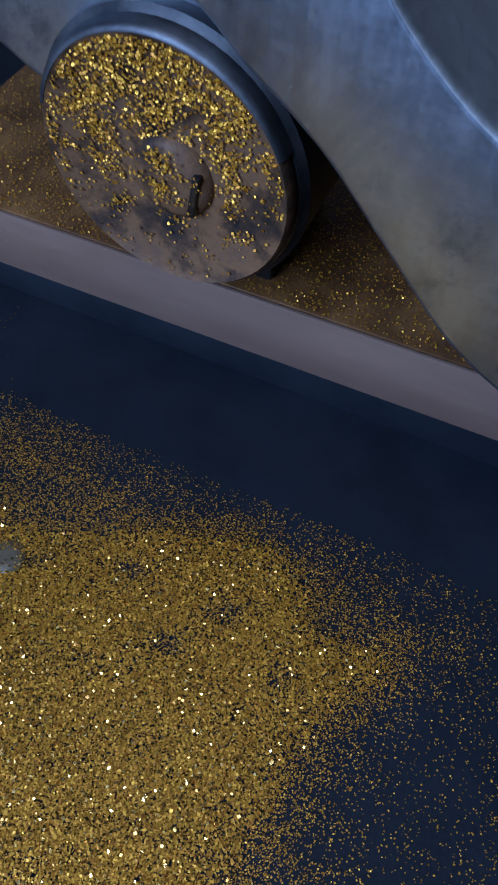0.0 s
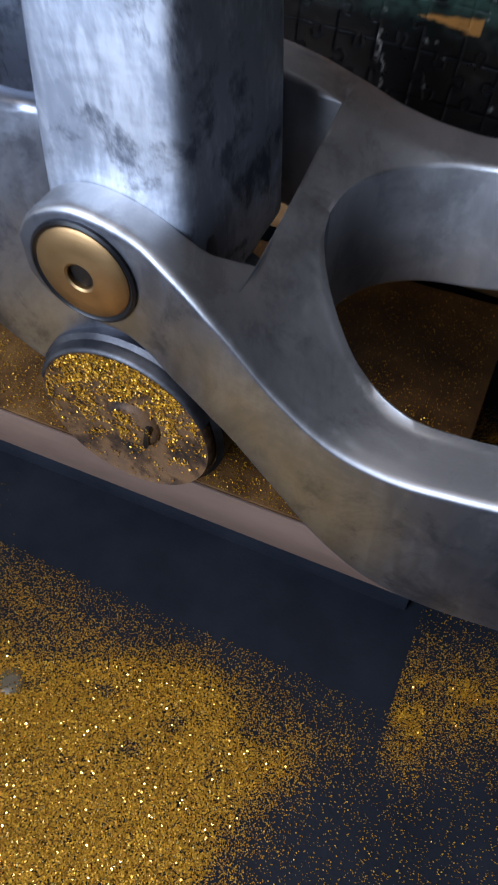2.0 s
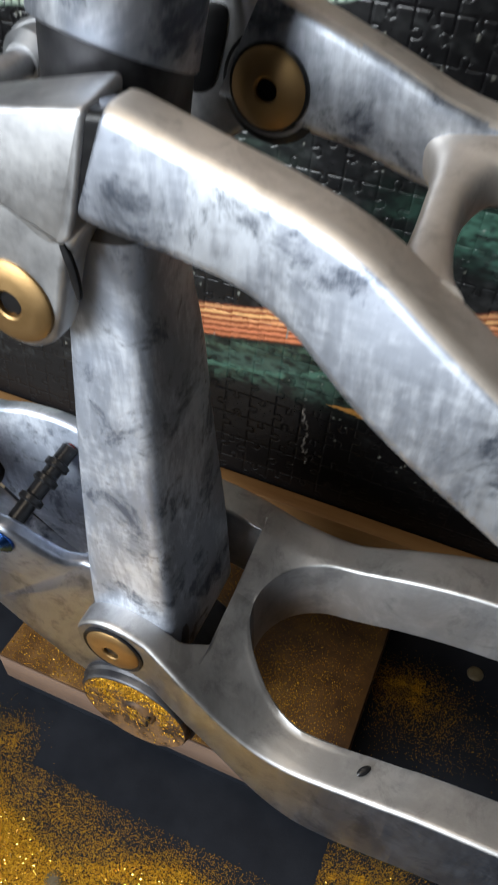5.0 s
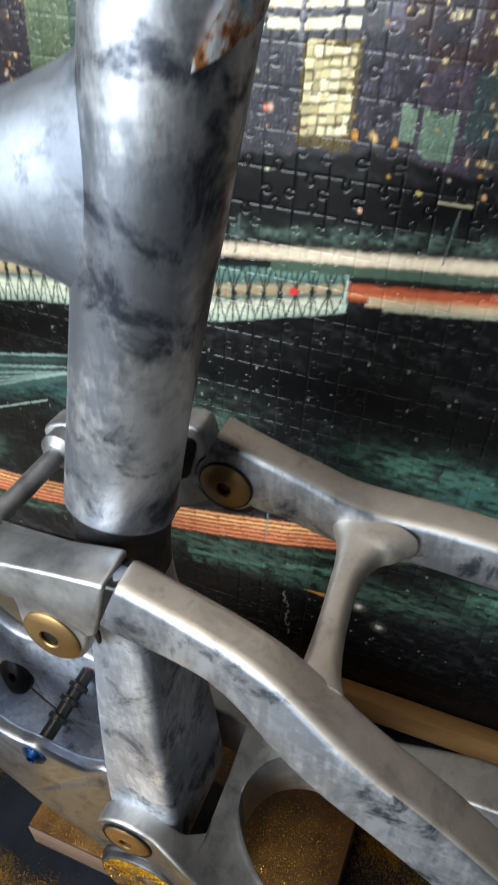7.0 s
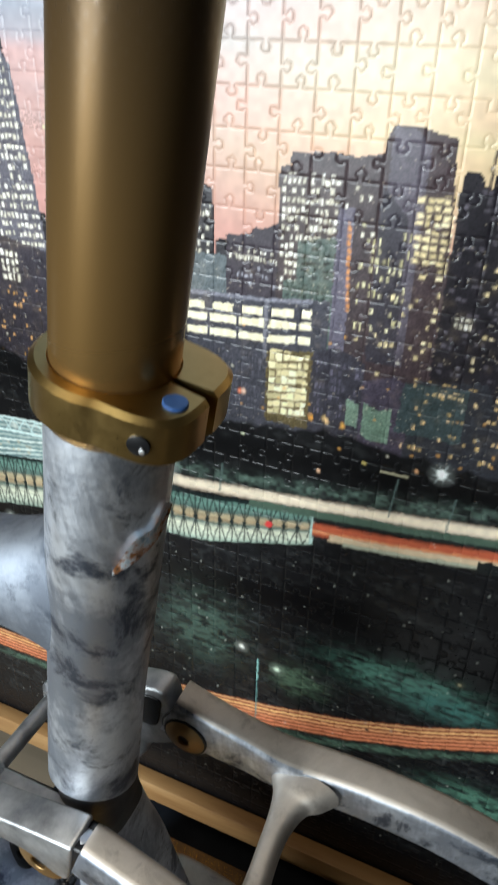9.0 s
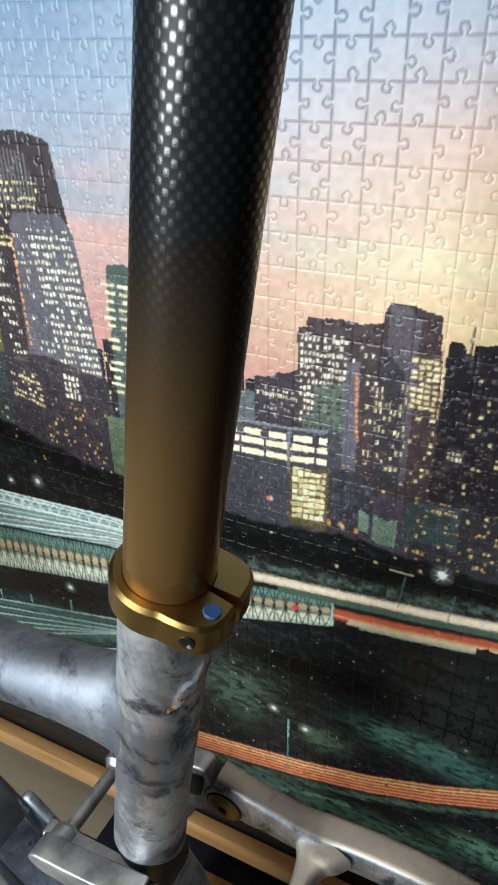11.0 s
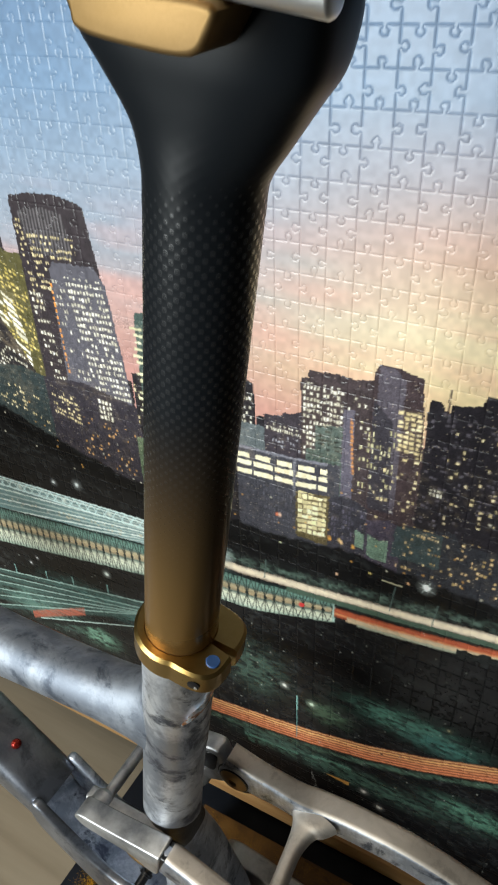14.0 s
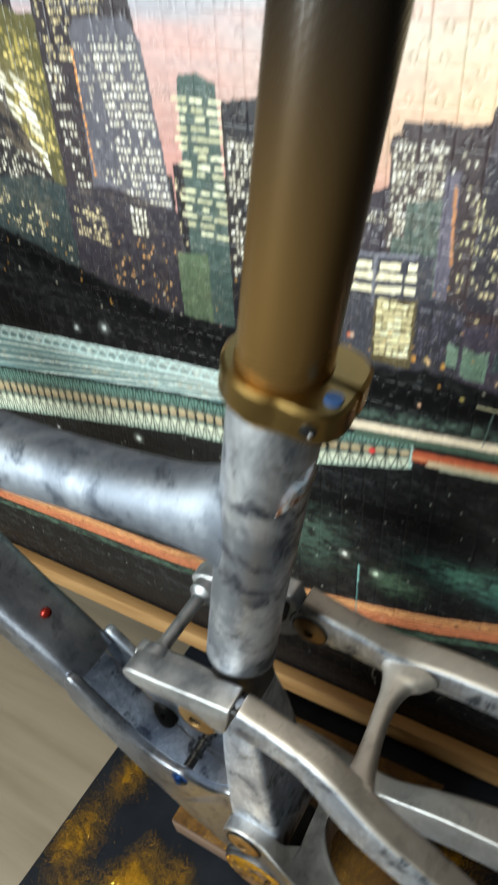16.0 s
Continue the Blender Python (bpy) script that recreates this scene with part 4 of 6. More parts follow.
        fv = fv + 0.20 * (nudge[(i * 5 + 1) % 97, (j * 2 + 9) % 97] - 0.5)
        pane = soft(np.maximum((np.abs(fu) - fill * broad / 2) * du, (np.abs(fv) - tall * (0.62 + 0.5 * nudge[(i * 2 + 3) % 97, (j * 5 + 4) % 97]) / 2) * dv), 0.0009)
        inside = (pu > 0) & (pu < u1 - u0) & (pv > 0) & (pv < v1 - v0)
        s = shine[i % 97, j % 97][..., None]
        tint = np.array(lit) * (0.62 + 0.58 * s) * np.array((1, 1, 1)) + np.array((0.0, 0.02, 0.12)) * s * s * (max(lit) > 0.5)
        k = (pane * on * inside)[..., None]
        col[at] = col[at] * (1 - k) + tint * k
        lamp[at] = np.maximum(lamp[at], k[..., 0] * (max(lit) > 0.5))

    def blurred(a, r):
        for axis in (0, 1):
            c = np.cumsum(np.pad(a, [(r + 1, r) if k == axis else (0, 0) for k in (0, 1)], mode="edge"), axis)
            n = a.shape[axis]
            a = (np.take(c, range(2 * r + 1, 2 * r + 1 + n), axis) - np.take(c, range(0, n), axis)) / (2 * r + 1)
        return a

    def spot(cu, cv, r, edge, c, amount=1.0, stretch=1.0):
        at = window(cu - r - edge, cu + r + edge, cv - (r + edge) * stretch, cv + (r + edge) * stretch)
        if u[at].size:
            mix(soft(np.hypot(u[at] - cu, (v[at] - cv) / stretch) - r, edge) * amount, c, at)

    dusk, plum = (0.020, 0.018, 0.022), (0.038, 0.030, 0.035)
    cream, amber, white, teal = (0.95, 0.78, 0.42), (0.88, 0.46, 0.12), (0.95, 0.90, 0.72), (0.060, 0.095, 0.085)
    # far row behind the towers
    for k in range(30):
        a = -0.60 + 0.028 * k
        h = 0.545 + 0.025 * rng.rand()
        block([(a, 0.40), (a, h), (a + 0.012, h + 0.003), (a + 0.027, h - 0.003), (a + 0.027, 0.40)], dusk)
        lights(a, a + 0.026, 0.45, h - 0.004, cream, 0.12)
    # western group
    block([(-0.60, 0.40), (-0.60, 0.72), (-0.3512, 0.7040), (-0.3485, 0.6455), (-0.3350, 0.5665), (-0.330, 0.40)], plum)
    lights(-0.47, -0.348, 0.622, 0.700, white, 0.75, 0.0042, 0.0064, 0.8, 0.55, drop=0.45)
    block([(-0.372, 0.48), (-0.372, 0.655), (-0.3457, 0.6448), (-0.3304, 0.6458), (-0.322, 0.48)], (0.095, 0.085, 0.035))
    lights(-0.366, -0.334, 0.555, 0.640, (0.80, 0.62, 0.16), 0.55, 0.0060, 0.0055, 0.8, 0.5, drop=0.4)
    lights(-0.40, -0.346, 0.575, 0.640, white, 1.0, 0.020, 0.0082, 0.96, 0.62, drop=0.62, lean=0.25)
    block([(-0.46, 0.40), (-0.46, 0.62), (-0.392, 0.600), (-0.372, 0.585), (-0.338, 0.53), (-0.334, 0.40)], dusk)
    lights(-0.45, -0.352, 0.535, 0.590, white, 0.55, 0.0040, 0.0058, 0.6, 0.55, drop=0.35)
    block([(-0.43, 0.40), (-0.43, 0.53), (-0.362, 0.540), (-0.330, 0.535), (-0.326, 0.40)], (0.030, 0.042, 0.044))
    lights(-0.43, -0.33, 0.470, 0.492, amber, 0.8, 0.0042, 0.0065, 0.75, 0.55, drop=0.25)
    lights(-0.41, -0.34, 0.500, 0.530, cream, 0.30, 0.0038, 0.0060, drop=0.3)
    block([(-0.332, 0.46), (-0.332, 0.58), (-0.3317, 0.6902), (-0.310, 0.6945), (-0.2809, 0.6949), (-0.265, 0.6912), (-0.2602, 0.6888), (-0.254, 0.644), (-0.2403, 0.547), (-0.236, 0.46)], plum)
    block([(-0.316, 0.648), (-0.3257, 0.6790), (-0.318, 0.6825), (-0.300, 0.6848), (-0.2813, 0.6815), (-0.2765, 0.648)], (0.080, 0.072, 0.078), 0.2, 0.0016)
    lights(-0.316, -0.270, 0.618, 0.6635, cream, 0.72, 0.0034, 0.0072, 0.72, 0.42, lean=0.10, drop=-0.05)
    lights(-0.324, -0.317, 0.60, 0.675, cream, 0.5, 0.0034, 0.0065, lean=0.10)
    block([(-0.309, 0.46), (-0.304, 0.636), (-0.2991, 0.6437), (-0.259, 0.6454), (-0.2498, 0.6315), (-0.2403, 0.547), (-0.236, 0.46)], (0.100, 0.096, 0.118), 0.3)
    lights(-0.276, -0.2385, 0.530, 0.634, white, 0.82, 0.0044, 0.0078, 0.66, 0.50, lean=0.14, drop=-0.05, streak=0.3)
    lights(-0.293, -0.278, 0.530, 0.637, white, 0.42, 0.0044, 0.0082, 0.46, 0.46, lean=0.14)
    lights(-0.322, -0.308, 0.53, 0.615, white, 0.72, 0.0046, 0.0080, 0.62, 0.5, lean=0.10)
    mix(soft(np.abs(u + 0.3039 + 0.02 * (v - 0.58)) - 0.0009) * (v > 0.545) * (v < 0.626) * (np.sin(v * 1150) > -0.3), (0.82, 0.33, 0.08))
    block([(-0.335, 0.40), (-0.335, 0.536), (-0.29, 0.540), (-0.236, 0.530), (-0.225, 0.40)], (0.036, 0.031, 0.040))
    lights(-0.330, -0.300, 0.500, 0.528, cream, 0.75, 0.0038, 0.0062, 0.7, 0.5, drop=0.2)
    lights(-0.277, -0.262, 0.508, 0.528, white, 1.4, 0.0052, 0.0070, 0.72, 0.7)
    lights(-0.300, -0.235, 0.455, 0.505, amber, 0.14)
    block([(-0.229, 0.45), (-0.227, 0.607), (-0.2252, 0.6158), (-0.212, 0.6175), (-0.199, 0.612), (-0.195, 0.45)], (0.060, 0.090, 0.082))
    lights(-0.232, -0.196, 0.515, 0.604, (0.82, 0.80, 0.50), 0.9, 0.018, 0.0078, 0.94, 0.42)
    block([(-0.240, 0.45), (-0.240, 0.500), (-0.214, 0.503), (-0.214, 0.45)], (0.10, 0.14, 0.085))
    block([(-0.196, 0.44), (-0.196, 0.603), (-0.170, 0.607), (-0.150, 0.600), (-0.150, 0.44)], dusk)
    lights(-0.194, -0.152, 0.49, 0.582, white, 0.62, 0.0042, 0.0060, 0.72, 0.55)
    block([(-0.160, 0.44), (-0.160, 0.580), (-0.140, 0.586), (-0.126, 0.580), (-0.124, 0.44)], dusk)
    lights(-0.158, -0.127, 0.50, 0.572, white, 0.6, 0.0036, 0.0056)
    # eastern group
    block([(-0.1177, 0.44), (-0.1177, 0.5568), (-0.1033, 0.5594), (-0.101, 0.5625), (-0.0940, 0.5630), (-0.0875, 0.5668), (-0.0875, 0.44)], (0.048, 0.040, 0.050))
    lights(-0.116, -0.088, 0.5440, 0.5505, white, 1.2, 0.0026, 0.0060, 0.6, 0.5)
    lights(-0.116, -0.088, 0.530, 0.5435, (0.35, 0.35, 0.40), 0.3)
    block([(-0.140, 0.44), (-0.140, 0.545), (-0.122, 0.546), (-0.1175, 0.545), (-0.1175, 0.44)], (0.105, 0.125, 0.135), 0.25)
    block([(-0.086, 0.44), (-0.0881, 0.5944), (-0.0825, 0.5950), (-0.0825, 0.6015), (-0.060, 0.6030), (-0.048, 0.6020), (-0.0360, 0.6050), (-0.034, 0.44)], (0.056, 0.042, 0.046))
    lights(-0.0865, -0.056, 0.530, 0.592, white, 0.72, 0.0036, 0.0064, 0.68, 0.52, drop=-0.05, streak=0.4)
    lights(-0.056, -0.037, 0.560, 0.592, white, 0.16)
    block([(-0.0765, 0.535), (-0.0765, 0.5592), (-0.0562, 0.5625), (-0.0562, 0.535)], (0.085, 0.115, 0.105), 0.3)
    lights(-0.0755, -0.0570, 0.538, 0.5590, (0.022, 0.030, 0.030), 1.4, 0.0090, 0.0052, 0.85, 0.45, drop=-0.12)
    block([(-0.0835, 0.500), (-0.0835, 0.5370), (-0.0545, 0.5400), (-0.0500, 0.5390), (-0.0500, 0.490)], (0.080, 0.112, 0.100), 0.35)
    lights(-0.083, -0.056, 0.528, 0.5365, (0.03, 0.042, 0.04), 1.2, 0.0050, 0.0050, 0.7, 0.5)
    block([(-0.0557, 0.490), (-0.0562, 0.5775), (-0.0480, 0.5785), (-0.0470, 0.505), (-0.0490, 0.490)], (0.115, 0.105, 0.140), 0.2)
    block([(-0.0356, 0.44), (-0.0360, 0.6108), (-0.0331, 0.6168), (-0.0227, 0.6172), (-0.0042, 0.6132), (0.0007, 0.5624), (0.004, 0.44)], (0.052, 0.036, 0.040))
    block([(-0.0330, 0.50), (-0.0330, 0.6160), (-0.0227, 0.6165), (-0.0150, 0.6080), (-0.0150, 0.50)], (0.090, 0.078, 0.098), 0.3)
    block([(-0.0345, 0.50), (-0.0352, 0.5900), (-0.0210, 0.5760), (-0.0190, 0.50)], (0.040, 0.036, 0.046), 0.3)
    mix(soft(np.abs(u + 0.0487 + 0.06 * (v - 0.55)) - 0.0009) * (v > 0.526) * (v < 0.5715) * (0.35 + 0.65 * (np.sin(v * 1750) > -0.2)), (0.62, 0.27, 0.10))
    lights(-0.0170, 0.0008, 0.548, 0.5885, cream, 0.95, 0.0058, 0.0050, 0.86, 0.62, lean=0.03, streak=0.35)
    lights(-0.0440, -0.0180, 0.512, 0.5720, (0.85, 0.78, 0.42), 0.30, 0.0042, 0.0062, 0.34, 0.72)
    lights(-0.0420, 0.0040, 0.492, 0.5460, cream, 0.14, 0.0046, 0.0060)
    block([(0.0008, 0.44), (0.0008, 0.5975), (0.0030, 0.6000), (0.0080, 0.6000), (0.0102, 0.5976), (0.0115, 0.5940), (0.0149, 0.5940), (0.0149, 0.5994), (0.0330, 0.6030), (0.0345, 0.6110), (0.066, 0.6120), (0.072, 0.601), (0.20, 0.60), (0.20, 0.44)], (0.019, 0.017, 0.022))
    mix(soft(np.abs(u - 0.0132) - 0.0006) * (v > 0.592) * (v < 0.6095), (0.05, 0.035, 0.035))
    lights(0.003, 0.033, 0.500, 0.594, (0.10, 0.09, 0.11), 0.35, 0.0046, 0.0050, 0.8, 0.6)
    lights(0.008, 0.018, 0.526, 0.532, white, 0.9, 0.0034, 0.0060, 0.6, 0.6)
    lights(0.016, 0.090, 0.500, 0.590, cream, 0.10, 0.0046, 0.0060)
    lights(0.040, 0.120, 0.520, 0.600, (0.10, 0.09, 0.11), 0.35, 0.0046, 0.0050, 0.8, 0.6)
    # long office with bright storeys, and the bright little block before it
    block([(-0.142, 0.44), (-0.142, 0.5230), (-0.0930, 0.5257), (-0.0564, 0.5297), (-0.0564, 0.44)], (0.056, 0.056, 0.070), 0.3)
    roof = along([(-0.142, 0.5230), (-0.093, 0.5257), (-0.0564, 0.5297)])
    span = (u > -0.142) & (u < -0.0664)
    mix(soft(np.abs(v - roof + 0.0012) - 0.0012) * span, (0.20, 0.20, 0.24))
    for k, d in enumerate((0.0082, 0.0150, 0.0236)):
        bay = (u + 0.0922) / 0.0182
        gap = np.abs(bay - np.round(bay)) > (0.05 if k else 0.14)
        pane = 0.55 + 0.45 * clouded(u, v, 0.0020, 0.02, 20 + k)
        mix(soft(np.abs(v - roof + d) - 0.0022) * span * gap, (0.98, 0.92, 0.70))
        mix(soft(np.abs(v - roof + d) - 0.0022) * span * gap * (1 - pane) * 0.9, (0.62, 0.46, 0.20))
    mix(soft(np.abs(u + 0.0930) - 0.0010) * (v > 0.49) * (v < 0.525), (0.16, 0.16, 0.19))
    lights(-0.120, -0.093, 0.455, 0.492, (0.12, 0.12, 0.15), 0.7, 0.0030, 0.0060, 0.5, 0.8)
    block([(-0.0915, 0.450), (-0.0915, 0.4955), (-0.0640, 0.4990), (-0.0640, 0.450)], (0.11, 0.085, 0.040), 0.3)
    lights(-0.0902, -0.0664, 0.4545, 0.4960, (0.98, 0.86, 0.48), 1.5, 0.0060, 0.00685, 1.35, 0.80, drop=-0.14, streak=0.1)
    block([(-0.064, 0.44), (-0.064, 0.498), (-0.052, 0.505), (-0.034, 0.498), (-0.034, 0.44)], (0.042, 0.040, 0.052))
    lights(-0.062, -0.034, 0.462, 0.496, (0.14, 0.13, 0.18), 0.6, 0.0032, 0.0070, 0.5, 0.8)
    block([(-0.034, 0.44), (-0.034, 0.488), (-0.018, 0.494), (0.004, 0.485), (0.004, 0.44)], (0.060, 0.050, 0.072))
    block([(-0.008, 0.44), (-0.006, 0.494), (0.03, 0.500), (0.034, 0.492), (0.20, 0.500), (0.20, 0.44)], (0.030, 0.032, 0.040))
    block([(-0.014, 0.462), (-0.012, 0.492), (0.022, 0.494), (0.022, 0.462)], (0.045, 0.066, 0.070))
    lights(-0.010, 0.20, 0.452, 0.496, (0.90, 0.62, 0.24), 0.14, 0.0036, 0.0058, 0.6, 0.5, streak=0.9)
    lights(0.004, 0.020, 0.487, 0.4920, (0.95, 0.70, 0.34), 0.9, 0.0034, 0.0048)
    block([(-0.0420, 0.460), (-0.0420, 0.4752), (-0.0350, 0.4735), (-0.0346, 0.458)], (0.17, 0.25, 0.19), 0.2)
    block([(-0.0327, 0.455), (-0.0327, 0.4745), (-0.0230, 0.4725), (-0.0165, 0.4740), (-0.0163, 0.4535), (-0.026, 0.452)], (0.13, 0.20, 0.15), 0.3)
    for cu, cv, c in ((-0.108, 0.466, (0.9, 0.25, 0.12)), (-0.1055, 0.466, (0.95, 0.65, 0.5)), (-0.0625, 0.4585, (0.9, 0.42, 0.08)), (-0.0545, 0.4600, (0.8, 0.55, 0.25)), (-0.0530, 0.4585, (0.9, 0.6, 0.3)), (-0.0430, 0.4580, (0.85, 0.45, 0.1))):
        spot(cu, cv, 0.0012, 0.0016, c, 0.95, 1.5)

    # haze of light about the lit panes, and the grain of a night photograph
    haze = 0.55 * blurred(blurred(lamp, 1), 1) + 0.30 * blurred(blurred(lamp, 4), 4)
    city = np.clip((0.63 - v) / 0.02, 0, 1) * (col.max(-1) < 0.5)
    col[:] += (haze * 0.16)[..., None] * np.array((1.0, 0.76, 0.48)) * city[..., None]
    speck = rng.rand(*u.shape)
    col[:] *= (1 + (speck - 0.5) * 0.55 * city)[..., None]
    col[:] += ((speck > 0.985) * city * 0.16)[..., None] * np.array((1.0, 0.85, 0.62))
    # dark ground below the skyline
    shore = along([(-0.60, 0.56), (-0.40, 0.489), (-0.335, 0.470), (-0.262, 0.4517), (-0.145, 0.445), (-0.114, 0.443), (-0.05, 0.452), (-0.016, 0.449), (0.20, 0.440)])
    low = soft(v - shore - 0.004 * (clouded(u, v, 0.006, 0.01, 30) - 0.5), 0.003)
    mix(low, (0.006, 0.006, 0.007))
    murk = clouded(u + v, v, 0.010, 0.0045, 31) * clouded(u, v, 0.003, 0.0022, 32)
    col[:] += (low * np.clip(murk - 0.22, 0, 1) * 0.035)[..., None] * np.array((0.9, 1.0, 1.0))
    # near-black band along the foot of the skyline
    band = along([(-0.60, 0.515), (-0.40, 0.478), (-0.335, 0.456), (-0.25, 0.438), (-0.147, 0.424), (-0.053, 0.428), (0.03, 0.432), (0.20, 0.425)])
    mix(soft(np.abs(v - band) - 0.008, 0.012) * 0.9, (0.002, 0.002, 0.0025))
    for k in range(110):
        cu, cv = rng.uniform(-0.55, 0.18), rng.uniform(0.44, 0.52)
        spot(cu, cv, 0.0006, 0.0014, amber if k % 3 else white, 0.8)
    for cu, cv, c in ((-0.055, 0.424, (0.9, 0.55, 0.35)), (-0.028, 0.437, (0.75, 0.6, 0.2)), (0.002, 0.440, (0.9, 0.5, 0.25)), (-0.105, 0.437, (0.7, 0.75, 0.5))):
        spot(cu, cv, 0.0010, 0.0014, c, 0.9)
    mix(soft(np.abs(v - 0.4345 - 0.02 * (u + 0.01)) - 0.0007) * (u > -0.018) * (u < -0.002), (0.45, 0.42, 0.28))
    # bank of shrubs behind the road
    deck = along([(-0.60, 0.352), (-0.43, 0.372), (-0.34, 0.384), (-0.25, 0.388), (-0.147, 0.389), (-0.124, 0.3912), (-0.05, 0.399), (0.01, 0.406), (0.053, 0.412), (0.20, 0.433)])
    mix(np.exp(-(((v - deck - 0.011) / 0.005) ** 2)) * clouded(u, v, 0.008, 0.005, 33) * clouded(u, v, 0.0025, 0.002, 34) * 1.6 * (u > -0.16), (0.11, 0.17, 0.14))

    # elevated road: pale deck in the east, lattice and streaks of light in the west
    west = np.clip((-0.150 - u) / 0.05, 0, 1)
    flow = 0.8 + 0.4 * clouded(u, v, 0.06, 0.0012, 35)
    mix(soft(np.abs(v - deck) - 0.0042, 0.0028) * (1 - west), (0.62, 0.50, 0.38))
    mix(soft(np.abs(v - deck - 0.0003) - 0.0026, 0.0030) * (1 - west), (0.90, 0.78, 0.60))
    top = along([(-0.60, 0.327), (-0.473, 0.3428), (-0.2546, 0.3734), (-0.129, 0.3820), (-0.0564, 0.3930), (0.20, 0.43)])
    low_edge = along([(-0.60, 0.266), (-0.49, 0.287), (-0.261, 0.3306), (-0.129, 0.3455), (-0.0568, 0.3668), (0.20, 0.43)])
    lattice = along([(-0.60, 0.381), (-0.449, 0.3927), (-0.25, 0.4054), (-0.14, 0.409)])
    between = soft(np.maximum(top - v, v - lattice), 0.003) * west
    mix(between * (0.55 + 0.4 * clouded(u - 1.5 * v, v, 0.05, 0.006, 36)), (0.20, 0.34, 0.34))
    for k in range(14):
        run = top + 0.001 + 0.0030 * k + (u + 0.25) * (0.12 - 0.022 * k)
        mix(soft(np.abs(v - run) - 0.0008, 0.0014) * between * (0.35 + 0.65 * rng.rand()), (0.86, 0.95, 0.90))
    for k in range(60):
        cu = rng.uniform(-0.50, -0.17)
        spot(cu, np.interp(cu, (-0.5, -0.17), (0.352, 0.388)) + rng.uniform(0.0, 0.008), 0.0012, 0.0016, (0.55, 0.50, 0.36), 0.75)
    belt = soft(np.abs(v - lattice + 0.0055) - 0.0055, 0.001) * west
    for lean in (-0.7, 0.7):
        fu = (u + lean * (v - lattice)) / 0.0105
        mix(belt * soft((np.abs(fu - np.floor(fu) - 0.5) - 0.07) * 0.0105, 0.0012) * 0.9, (0.66, 0.86, 0.85))
    for d in (0.0, 0.011):
        mix(soft(np.abs(v - lattice + d) - 0.0008, 0.0012) * west, (0.74, 0.92, 0.90))
    for cu in (-0.405, -0.345, -0.288, -0.235, -0.19):
        cv = np.interp(cu, (-0.449, -0.25), (0.3927, 0.4054)) - 0.006
        spot(cu, cv, 0.0018, 0.0040, (0.85, 0.92, 0.85), 0.9)
    # truss under the road
    truss = soft(np.maximum(np.maximum(low_edge - v, v - top), u + 0.0555), 0.0014)
    height = (v - low_edge) / np.maximum(top - low_edge, 1e-4)
    tone = ramp_v(height, [(0.0, (0.30, 0.40, 0.33)), (0.12, (0.56, 0.62, 0.50)), (0.32, (0.62, 0.64, 0.50)), (0.42, (0.10, 0.15, 0.13)), (0.50, (0.40, 0.30, 0.18)), (0.62, (0.46, 0.38, 0.24)), (0.70, (0.10, 0.16, 0.14)), (0.85, (0.16, 0.30, 0.25)), (1.0, (0.07, 0.13, 0.11))])
    col[:] = col * (1 - truss[..., None]) + tone * (flow * truss)[..., None]
    iron = (0.010, 0.020, 0.020)
    fu = (u + 0.0565) / 0.0092
    mid = height - 0.5
    for lean in (-1, 1):
        cell = fu + lean * 0.5 * np.abs(mid) * 2
        mix(truss * soft((np.abs(cell - np.round(cell)) - 0.055) * 0.0092, 0.0009) * 0.92, iron)
    mix(truss * soft((np.abs(fu - np.round(fu)) - 0.06) * 0.0092, 0.0009) * 0.92, iron)
    mix(truss * soft((np.hypot((fu - np.round(fu)) * 0.0092, mid * 0.034) - 0.0016), 0.0009), iron)
    mix(soft(np.abs(v - top) - 0.0012, 0.001) * (u < -0.0555), iron)
    mix(soft(np.abs(u + 0.0562) - 0.0009, 0.001) * (v > low_edge) * (v < top), (0.42, 0.60, 0.55))
    mix(soft(np.abs(v - deck + 0.0068) - 0.0030, 0.002) * (u > -0.1), (0.07, 0.115, 0.085))
    mix(soft(np.abs(v - deck + 0.0105) - 0.0010, 0.001) * (u > -0.0555), (0.015, 0.02, 0.018))
    redrow = along([(-0.60, 0.38), (-0.055, 0.3800), (0.0, 0.3865), (0.055, 0.3950), (0.07, 0.398), (0.20, 0.418)])
    mix(soft(np.abs(v - redrow) - 0.0046, 0.003) * (u > -0.0555) * 0.95, (0.52, 0.115, 0.055))
    mix(soft(np.abs(v - redrow + 0.0015) - 0.0012, 0.0015) * (u > -0.0555), (0.66, 0.26, 0.12))
    mix(soft(np.abs(v - redrow + 0.0048) - 0.0026, 0.002) * (u > -0.045), (0.62, 0.48, 0.32))
    mix(soft(np.abs(v - redrow + 0.0078) - 0.0012, 0.002) * (u > -0.035), (0.40, 0.42, 0.32))
    mix(soft(v - redrow + 0.006 - 0.004 * clouded(u, v, 0.004, 0.1, 38), 0.001) * (u > 0.045) * (v > redrow - 0.012), (0.012, 0.014, 0.014))
    spot(-0.0855, 0.374, 0.0024, 0.0014, (0.75, 0.06, 0.06))
    for cu, v0, v1 in ((-0.010, 0.404, 0.432), (0.024, 0.405, 0.428), (-0.121, 0.39, 0.412)):
        mix(soft(np.abs(u - cu - 0.10 * (v - v0)) - 0.0004, 0.001) * (v > v0) * (v < v1), (0.10, 0.15, 0.14))

    # dark valley with its glows, and the lower roads
    valley = along([(-0.60, 0.17), (-0.40, 0.275), (-0.261, 0.315), (-0.133, 0.310), (-0.05, 0.318), (0.02, 0.308), (0.084, 0.298), (0.20, 0.29)])
